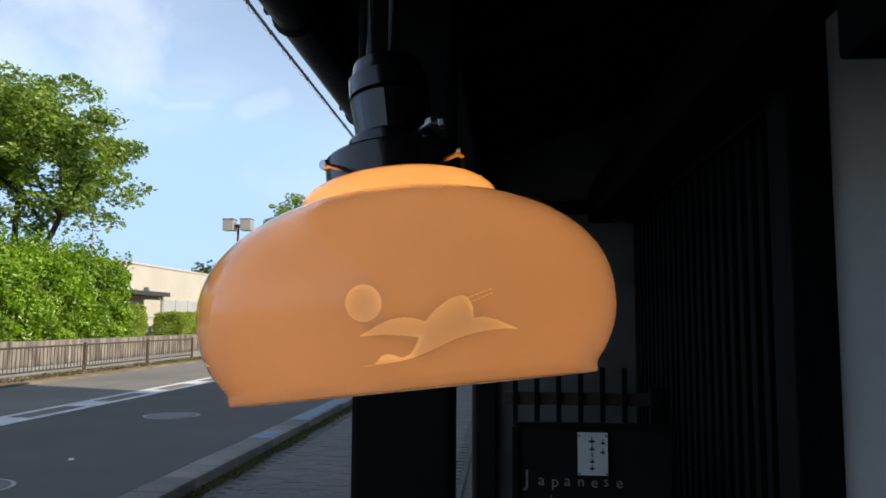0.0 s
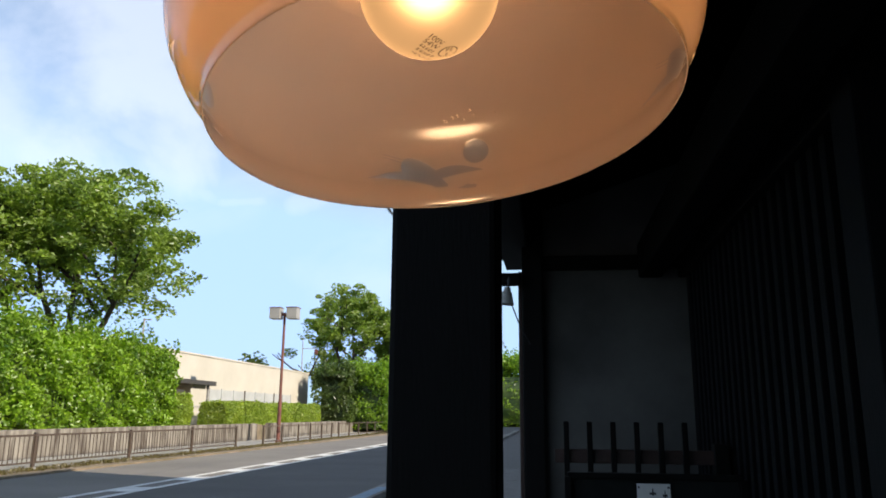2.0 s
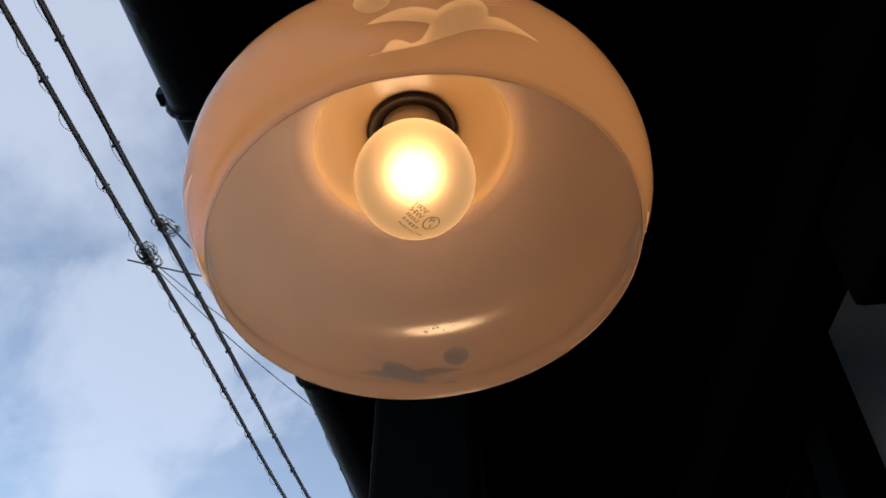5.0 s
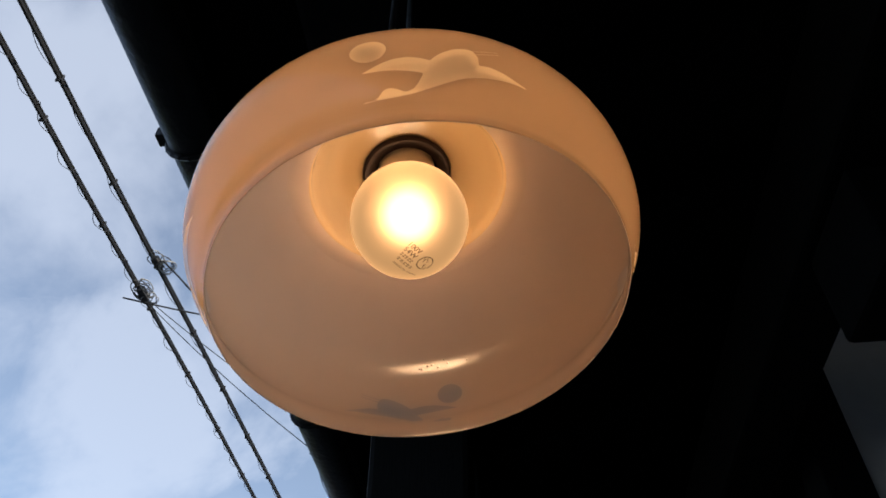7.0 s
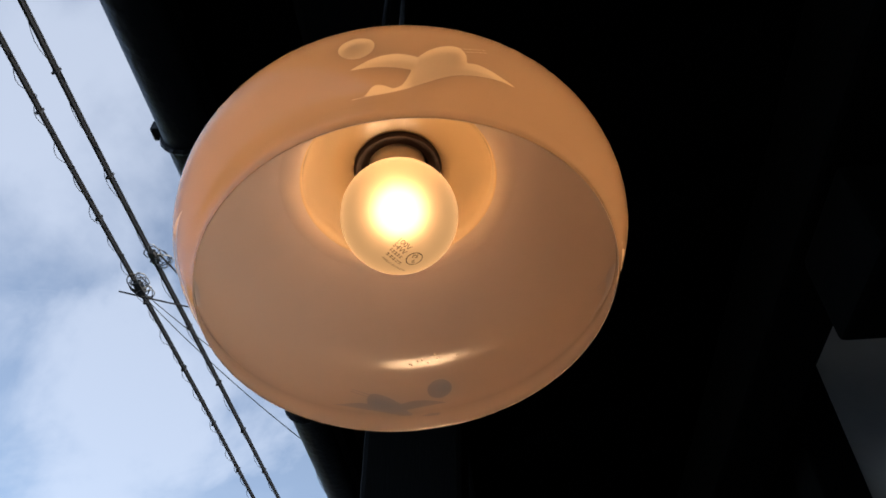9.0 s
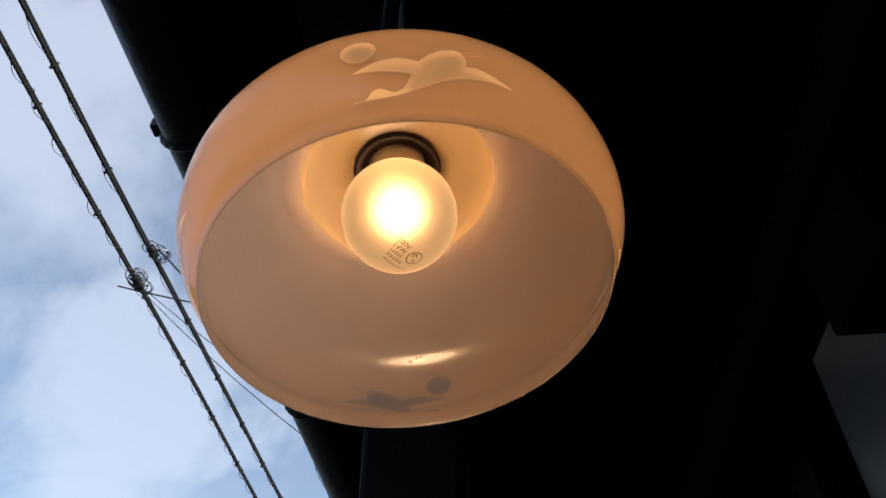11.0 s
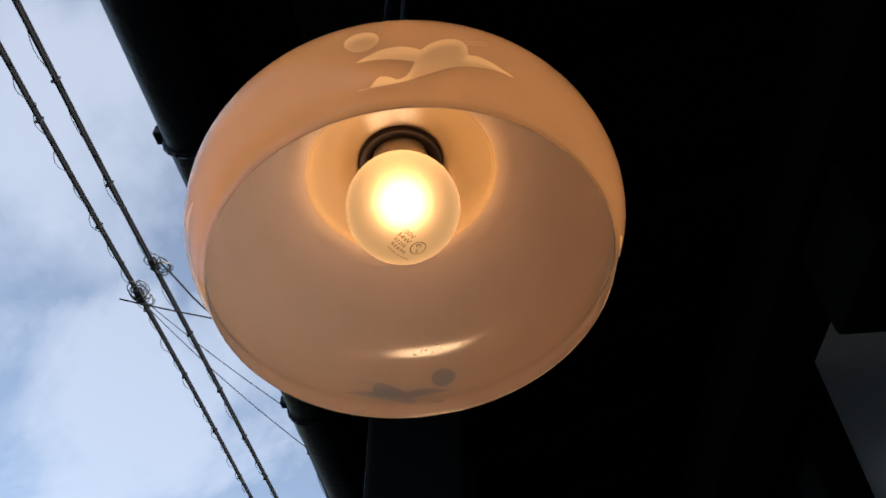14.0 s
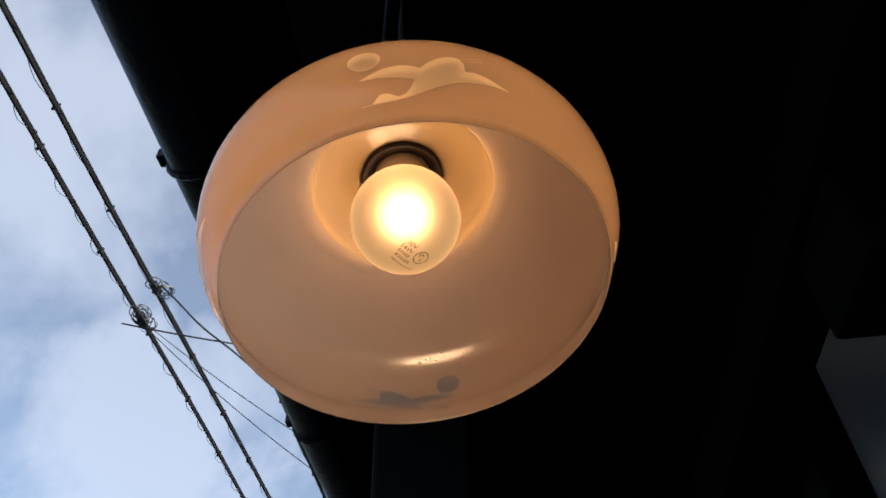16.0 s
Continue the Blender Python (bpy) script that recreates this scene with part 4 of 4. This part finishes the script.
lashed_line("overhead_cable", [(-3.80, -4, 7.3), (-3.87, 2.5, 7.3), (-3.965, 4.4, 7.3), (-3.97, 6.1, 7.3), (-4.02, 9.0, 7.3), (-4.10, 12.3, 7.3), (-4.12, 17.8, 7.3), (-4.4, 46, 7.3)], 0.025, 60, 0.034, "thick black overhead cable with a twisted drop wire")
lashed_line("overhead_cable", [(-1.74, -2, 5.0), (-1.87, 2.0, 5.0), (-1.93, 4.9, 5.0), (-1.955, 6.3, 5.0), (-1.975, 7.6, 5.0), (-2.5, 46, 5.0)], 0.013, 40, 0.018, "thin black overhead cable close to the eaves")


def knot(x, y, z, seed):
    """Loose loops of wire where a drop line leaves the cable."""
    rng = np.random.default_rng(seed)
    base = tagged(empty("wire_splice", x, y, z), "tangled splice of grey wire on an overhead cable", "wire splice")
    for k in range(8):
        pts, shift = [], rng.uniform((-0.02, -0.12), (0.12, 0.12))
        a, b, ph = rng.uniform(0.025, 0.085), rng.uniform(0.05, 0.17), rng.uniform(0, 6)
        for i in range(25):
            an = ph + i / 24 * 2 * math.pi * 1.2
            pts.append((a * math.cos(an) + shift[0], b * math.sin(an) + shift[1] + rng.uniform(-0.012, 0.012), a * 0.8 * math.sin(an + 1.0)))
        tube("loop", pts, 0.0055, WIRE_PALE if k % 2 else CABLE_GREY, base, n=5)
    part("clamp", boxed(-0.03, 0.05, -0.09, 0.09, -0.04, 0.03, bevel=0.01), CABLE_GREY, base)


knot(-3.86, 5.76, 6.65, 61)
knot(-3.96, 5.95, 7.3, 62)


def drop_line(name, a, b, drop, r, label, wave=0.0):
    pts = sag(a, b, drop, 40)
    pts = [p + Vector((wave * math.sin(i * 1.1), 0, wave * math.cos(i * 1.1))) for i, p in enumerate(pts)]
    tagged(tube(name, pts, r, CABLE), label, "wire")


drop_line("drop_wire", (-3.85, 5.9, 7.25), (2.2, 7.6, 3.8), 0.65, 0.011, "twisted drop wire slanting down to the house", 0.012)
drop_line("drop_wire", (-3.83, 5.8, 6.62), (2.2, 7.7, 3.5), 0.42, 0.0045, "thin drop wire slanting down to the house")
drop_line("drop_wire", (-3.83, 5.85, 6.60), (2.2, 7.8, 3.2), 0.58, 0.0045, "thin drop wire slanting down to the house")
drop_line("drop_wire", (-4.06, 5.75, 6.60), (-2.2, 6.5, 6.55), 0.03, 0.009, "short stiff wire across the cables")


# ---------------------------------------------------------------- the glass lamp
def shade_radius(h):
    """Outer radius of the shade at a height above its widest ring."""
    return 0.134 * math.sqrt(max(0.0, 1 - (h / 0.0785) ** 2.25 if h >= 0 else 1 - (-h / 0.085) ** 2.15))


LAMP = Matrix.Translation((-0.0613, 0.4938, 1.6673)) @ pose(0, 0, 0, -4.7, -6.5, 0)
lamp = tagged(empty("pendant_lamp"), "lit amber opal glass pendant lamp with cut bird motifs", "lamp")
lamp.matrix_basis = LAMP

H_TOP, H_LIP, H_RIM = 0.0678, -0.0405, -0.050
wall = 0.0036
outer = [(0.030, 0.0900), (0.0440, 0.0899), (0.0462, 0.0885), (0.0478, 0.0868), (0.0520, 0.0858), (0.0570, 0.0840), (0.0615, 0.0810), (0.0648, 0.0775), (0.0668, 0.0738), (0.0676, 0.0705), (0.0678, 0.0688), (0.0681, 0.0682), (0.0690, 0.0680)]
outer += [(shade_radius(h), h) for h in np.linspace(H_TOP, H_LIP, 150)]
outer += [(0.1187, -0.0420), (0.1178, -0.0432), (0.1173, -0.0446), (0.1171, -0.0475), (0.1170, -0.0494), (0.1167, H_RIM)]
inner = [(0.1163, -0.0499), (0.1162, -0.0490), (0.1163, -0.0478), (0.1168, -0.0445), (0.1179, -0.0405), (0.1197, -0.0362)]
inner += [(shade_radius(h) - wall, h) for h in np.linspace(-0.0320, H_TOP - 0.0042, 150)]
inner += [(0.0660, 0.0640), (0.0648, 0.0652), (0.0644, 0.0690), (0.0630, 0.0735), (0.0595, 0.0772), (0.0545, 0.0800), (0.0470, 0.0818), (0.0420, 0.0832), (0.030, 0.0835)]

# the crane in pieces, in tenths of a millimetre: run along the girth, upper edge, lower edge (downwards)
PIECES = (
    [(228, 364, 366), (280, 335, 361), (330, 308, 358), (380, 287, 358), (450, 274, 363), (500, 280, 369), (545, 293, 376), (560, 300, 382)],
    [(470, 448, 468), (490, 412, 461), (512, 378, 453), (540, 300, 443), (600, 235, 418), (660, 190, 390), (715, 168, 367), (750, 171, 356), (768, 190, 352), (778, 235, 350)],
    [(690, 350, 376), (760, 280, 353), (830, 267, 337), (900, 280, 325), (960, 300, 319), (1030, 319, 321)],
    [(215, 507, 509), (290, 492, 499), (312, 460, 496), (345, 447, 492), (385, 453, 486), (420, 468, 480), (470, 446, 468), (500, 410, 457)],
    [(745, 181, 187), (885, 124, 129)],
    [(765, 198, 204), (888, 146, 151)],
)


def ground_depth(u, h):
    """How far points (metres round the girth from the motif's middle line, metres above the widest ring) lie inside the ground-away sun and crane."""
    x = (u + 0.0095) / 0.0001056 + 228
    y = 365 - (h + 0.0228 + (x - 228) * 9.35e-6) / 0.0001
    deep = 0.0090 - np.hypot(u + 0.0052, h + 0.0072)
    for piece in PIECES:
        xs = [q[0] for q in piece]
        top, low = (sum(np.interp(x + d, xs, [q[k] for q in piece]) * w for d, w in ((-14, 0.25), (0, 0.5), (14, 0.25))) for k in (1, 2))
        deep = np.maximum(deep, np.minimum(np.minimum(y - top, low - y), np.minimum(x - xs[0], xs[-1] - x)) * 0.0001)
    return deep


def shade_mesh():
    """Outer and inner skins as one closed wall; the four motifs are cut a little into both."""
    n = 960
    prof = np.array(outer + inner)
    k_out = len(outer)
    ang = np.arange(n) * 2 * math.pi / n
    u = ((ang + math.pi / 4) % (math.pi / 2) - math.pi / 4) * 0.134
    rad = np.repeat(prof[:, :1], n, 1)
    hh = np.repeat(prof[:, 1:], n, 1)
    band = (hh > -0.0405) & (hh < 0.05)
    ground = np.where(band, np.clip(0.5 + ground_depth(np.repeat(u[None], len(prof), 0), hh) / 0.0018, 0, 1), 0)
    side = np.where(np.arange(len(prof)) < k_out, -1.0, 1.0)[:, None]
    deep = np.clip(ground_depth(np.repeat(u[None], len(prof), 0), hh) / 0.0055, 0, 1)
    rad = rad + side * np.where(band, 1 - (1 - deep) ** 2, 0) * np.where(side < 0, 0.0008, 0.0002)
    rngs = np.random.default_rng(5)
    jag = np.repeat(rngs.normal(0, 0.00007, n // 4), 4)
    hh[k_out - 1] += jag
    hh[k_out] += jag
    verts = np.stack([rad * np.sin(ang), -rad * np.cos(ang), hh], 2).reshape(-1, 3)
    rows = len(prof)
    i, j = np.meshgrid(np.arange(rows - 1), np.arange(n), indexing="ij")
    a, b = i * n + j, i * n + (j + 1) % n
    c, d = (i + 1) * n + (j + 1) % n, (i + 1) * n + j
    faces = np.stack([a, d, c, b], 2).reshape(-1, 4)
    me = bpy.data.meshes.new("shade")
    me.from_pydata(verts.tolist(), [], faces.tolist())
    for m in (GLASS_OUT, GLASS_IN, GLASS_NECK):
        me.materials.append(m)
    inside = (i >= k_out - 1)
    idx = np.where(i >= rows - 9, 2, np.where(inside, 1, 0))
    me.attributes.new("ground", "FLOAT", "POINT").data.foreach_set("value", ground.reshape(-1).astype(np.float32))
    me.polygons.foreach_set("material_index", idx.reshape(-1).astype(np.int32))
    me.shade_smooth()
    me.update()
    return me


sh = new("shade", shade_mesh())
sh.parent = lamp
tagged(sh, "amber cased glass shade, glossy outside")


def on_shade(u, h, lift):
    """A point on the shade: u metres round the front, h metres above the widest ring, lift metres off the skin."""
    r = shade_radius(h)
    a = u / 0.134
    return Vector(((r + lift) * math.sin(a), -(r + lift) * math.cos(a), h))


# small bubbles in the glass
drops = bmesh.new()
rngs = random.Random(9)
for _ in range(8):
    p = Matrix.Rotation(math.pi, 3, "Z") @ on_shade(rngs.uniform(-0.03, 0.02), rngs.uniform(0.017, 0.023), -wall - 0.0003)
    bmesh.ops.create_icosphere(drops, subdivisions=2, radius=rngs.uniform(0.0006, 0.0012), matrix=Matrix.Translation(p))
part("bubbles", drops, GLASS_IN, sh, "small blisters in the glass", smooth=True)

# gallery, socket and screws
part("gallery", lathe([(0.030, 0.1070), (0.0465, 0.1070), (0.0480, 0.1055), (0.0484, 0.0872), (0.0476, 0.0872), (0.0470, 0.0925), (0.028, 0.0935)], 72), BAKELITE, lamp, "black bakelite gallery ring", smooth=True)
part("collar", lathe([(0.0, 0.121), (0.029, 0.121), (0.0312, 0.119), (0.0320, 0.1072), (0.0, 0.1072)], 60), BAKELITE, lamp, smooth=True)
part("socket_body", lathe([(0.0, 0.150), (0.0268, 0.150), (0.0280, 0.148), (0.0258, 0.122), (0.0, 0.122)], 28), BAKELITE, lamp, "fluted black bakelite socket")
part("cap", lathe([(0.0, 0.178), (0.016, 0.178), (0.0235, 0.175), (0.0258, 0.1655), (0.0278, 0.1640), (0.0282, 0.151), (0.0, 0.151)], 48), BAKELITE, lamp, smooth=True)
for k, a in enumerate((233, 318, 95)):
    s = bmesh.new()
    d = Vector((math.cos(radians(a)), math.sin(radians(a)), 0))
    p = Vector((0, 0, 0.0918))
    rod(s, p + d * 0.046, p + d * 0.062, 0.0016, n=10)
    rod(s, p + d * 0.062, p + d * 0.0652, 0.0036, 0.0031, n=16)
    part("screw", s, STEEL if k == 0 else BRASS, lamp, "small metal clamping screw", smooth=True)
sw = bmesh.new()
rod(sw, (0.018, -0.02, 0.1160), (0.028, -0.031, 0.1175), 0.0018, n=10)
rod(sw, (0.028, -0.031, 0.1175), (0.0315, -0.035, 0.1180), 0.0036, 0.0030, n=12)
box(sw, 0.0340, 0.0375, -0.0360, -0.0290, 0.1135, 0.1180, bevel=0.0006)
part("switch_key", sw, STEEL, lamp, "small bright switch key")
part("inner_ring", lathe([(0.0302, 0.0832), (0.0215, 0.0832), (0.0215, 0.0815), (0.0270, 0.0795), (0.0288, 0.0792), (0.0299, 0.0805), (0.0302, 0.0832)], 64), DARK_RING, lamp, "dark ring round the lamp holder", smooth=True)
part("holder", lathe([(0.0, 0.088), (0.0195, 0.088), (0.0195, 0.062), (0.018, 0.060), (0.0, 0.060)], 48), PORCELAIN, lamp, "cream lamp holder", smooth=True)

# bulb
BC, BR = Vector((-0.002, 0.0, 0.0300)), 0.0375
bulb = tagged(empty("light_bulb"), "lit frosted round light bulb with printed marking", "light bulb")
bulb.matrix_basis = LAMP @ Matrix.Translation(BC)
prof = [(0.0, -BR)] + [(BR * math.sin(a), -BR * math.cos(a)) for a in np.linspace(0.08, 2.62, 40)] + [(0.0178, 0.0345), (0.0178, 0.037), (0.0, 0.037)]
part("glass", lathe(prof, 72), BULB_GLASS, bulb, "frosted white glass", smooth=True).visible_shadow = False
core = bmesh.new()
bmesh.ops.create_uvsphere(core, u_segments=24, v_segments=14, radius=0.0125, matrix=Matrix.Translation((0, 0, 0.004)))
part("filament", core, FILAMENT, bulb, "glowing core", smooth=True)


def wrap_on_bulb(me, m, name):
    """Lay a flat mesh onto the bulb's skin: m places it on the plane below the bulb, seen from outside."""
    for v in me.vertices:
        p = m @ v.co
        v.co = p.normalized() * (BR + 0.00025)
    ob = new(name, me)
    ob.parent = bulb
    return ob


MARK = Matrix.Translation((0, 0, -BR)) @ Matrix.Rotation(math.pi, 4, "X")


def mark_at(x, y, turn=0):
    return MARK @ Matrix.Translation((x, y, 0)) @ Matrix.Rotation(radians(turn), 4, "Z")


TURN = -55
for text, size, x, y in (("100V", 0.0050, -0.0024, 0.0108), ("54W", 0.0050, -0.0056, 0.0078), ("MADE IN CHINA", 0.0028, -0.0140, -0.0020)):
    wrap_on_bulb(lettering(text, size, PRINT, "printed_text"), mark_at(x, y, TURN), "printed_text")
for text, x, y in (("PS", 0.0046, -0.0042), ("E", 0.0036, -0.0092)):
    wrap_on_bulb(lettering(text, 0.0042, PRINT, "printed_text"), mark_at(x, y, -25), "printed_text")
for x, y, w in ((-0.0080, 0.0046, 0.0100), (-0.0108, 0.0014, 0.0130)):
    for j in range(5):
        b = boxed(w * j / 5, w * (j + 0.78) / 5, 0.0004, 0.0008, 0, 0.0001)
        box(b, w * j / 5, w * (j + 0.78) / 5, 0.0018, 0.0022, 0, 0.0001)
        box(b, w * (j + 0.3) / 5, w * (j + 0.42) / 5, 0.0, 0.0026, 0, 0.0001)
        wrap_on_bulb(mesh_of("print_bar", b, PRINT), mark_at(x, y, TURN), "print_bar")
ring = bmesh.new()
for i in range(32):
    a, b = 2 * math.pi * i / 32, 2 * math.pi * (i + 1) / 32
    ring.faces.new([ring.verts.new((r * math.cos(t), r * math.sin(t), 0)) for r, t in ((0.0050, a), (0.0056, a), (0.0056, b), (0.0050, b))])
wrap_on_bulb(mesh_of("print_ring", ring, PRINT), mark_at(0.0062, -0.0062), "print_ring")

# flex up to the eaves
top = LAMP @ Vector((-0.012, 0, 0.176))
top2 = LAMP @ Vector((0.004, 0, 0.177))
flex = tagged(empty("lamp_flex"), "black twin flex hanging from the eaves", "cable")
tube("flex", [top, top + Vector((0, 0, 0.1)), top + Vector((0.001, 0, 0.3)), (top.x, top.y, eave_z(top.x))], 0.0032, CABLE, flex)
tube("flex", [top2, top2 + Vector((0, 0, 0.1)), top2 + Vector((-0.001, 0, 0.3)), (top2.x, top2.y, eave_z(top2.x))], 0.0032, CABLE, flex)


# ---------------------------------------------------------------- paving blocks
shapes = [mesh_of("paver", boxed(-0.098 + 0.0, 0.098, -0.048, 0.048, -0.06, 0.0, bevel=0.0), PAVER)]
rng = random.Random(17)
count = 0
rest = bmesh.new()
rest_v, rest_f = [], []
rows = int((22 - 4.6) / 0.1)
for j in range(rows):
    y = 4.65 + 0.1 * j
    for i in range(11):
        x = -2.68 + 0.2 * i + (0.1 if j % 2 else 0.0)
        if x > -0.55:
            continue
        z = rng.uniform(-0.003, 0.003)
        if count < 300 and y < 9.0 and x < -0.9:
            ob = new("paver", shapes[0])
            ob.parent, ob.location = bed, (x, y, z)
            count += 1
        else:
            b = len(rest_v)
            rest_v += [(x + sx * 0.098, y + sy * 0.048, z) for sx, sy in ((-1, -1), (1, -1), (1, 1), (-1, 1))]
            rest_v += [(x + sx * 0.098, y + sy * 0.048, -0.03) for sx, sy in ((-1, -1), (1, -1), (1, 1), (-1, 1))]
            rest_f += [(b, b + 1, b + 2, b + 3)] + [(b + q, b + 4 + q, b + 4 + (q + 1) % 4, b + (q + 1) % 4) for q in range(4)]
rest.free()
me = bpy.data.meshes.new("pavers")
me.from_pydata(rest_v, [], rest_f)
me.materials.append(PAVER)
pv = new("pavers", me)
pv.parent = bed
tagged(pv, kind="stuff")
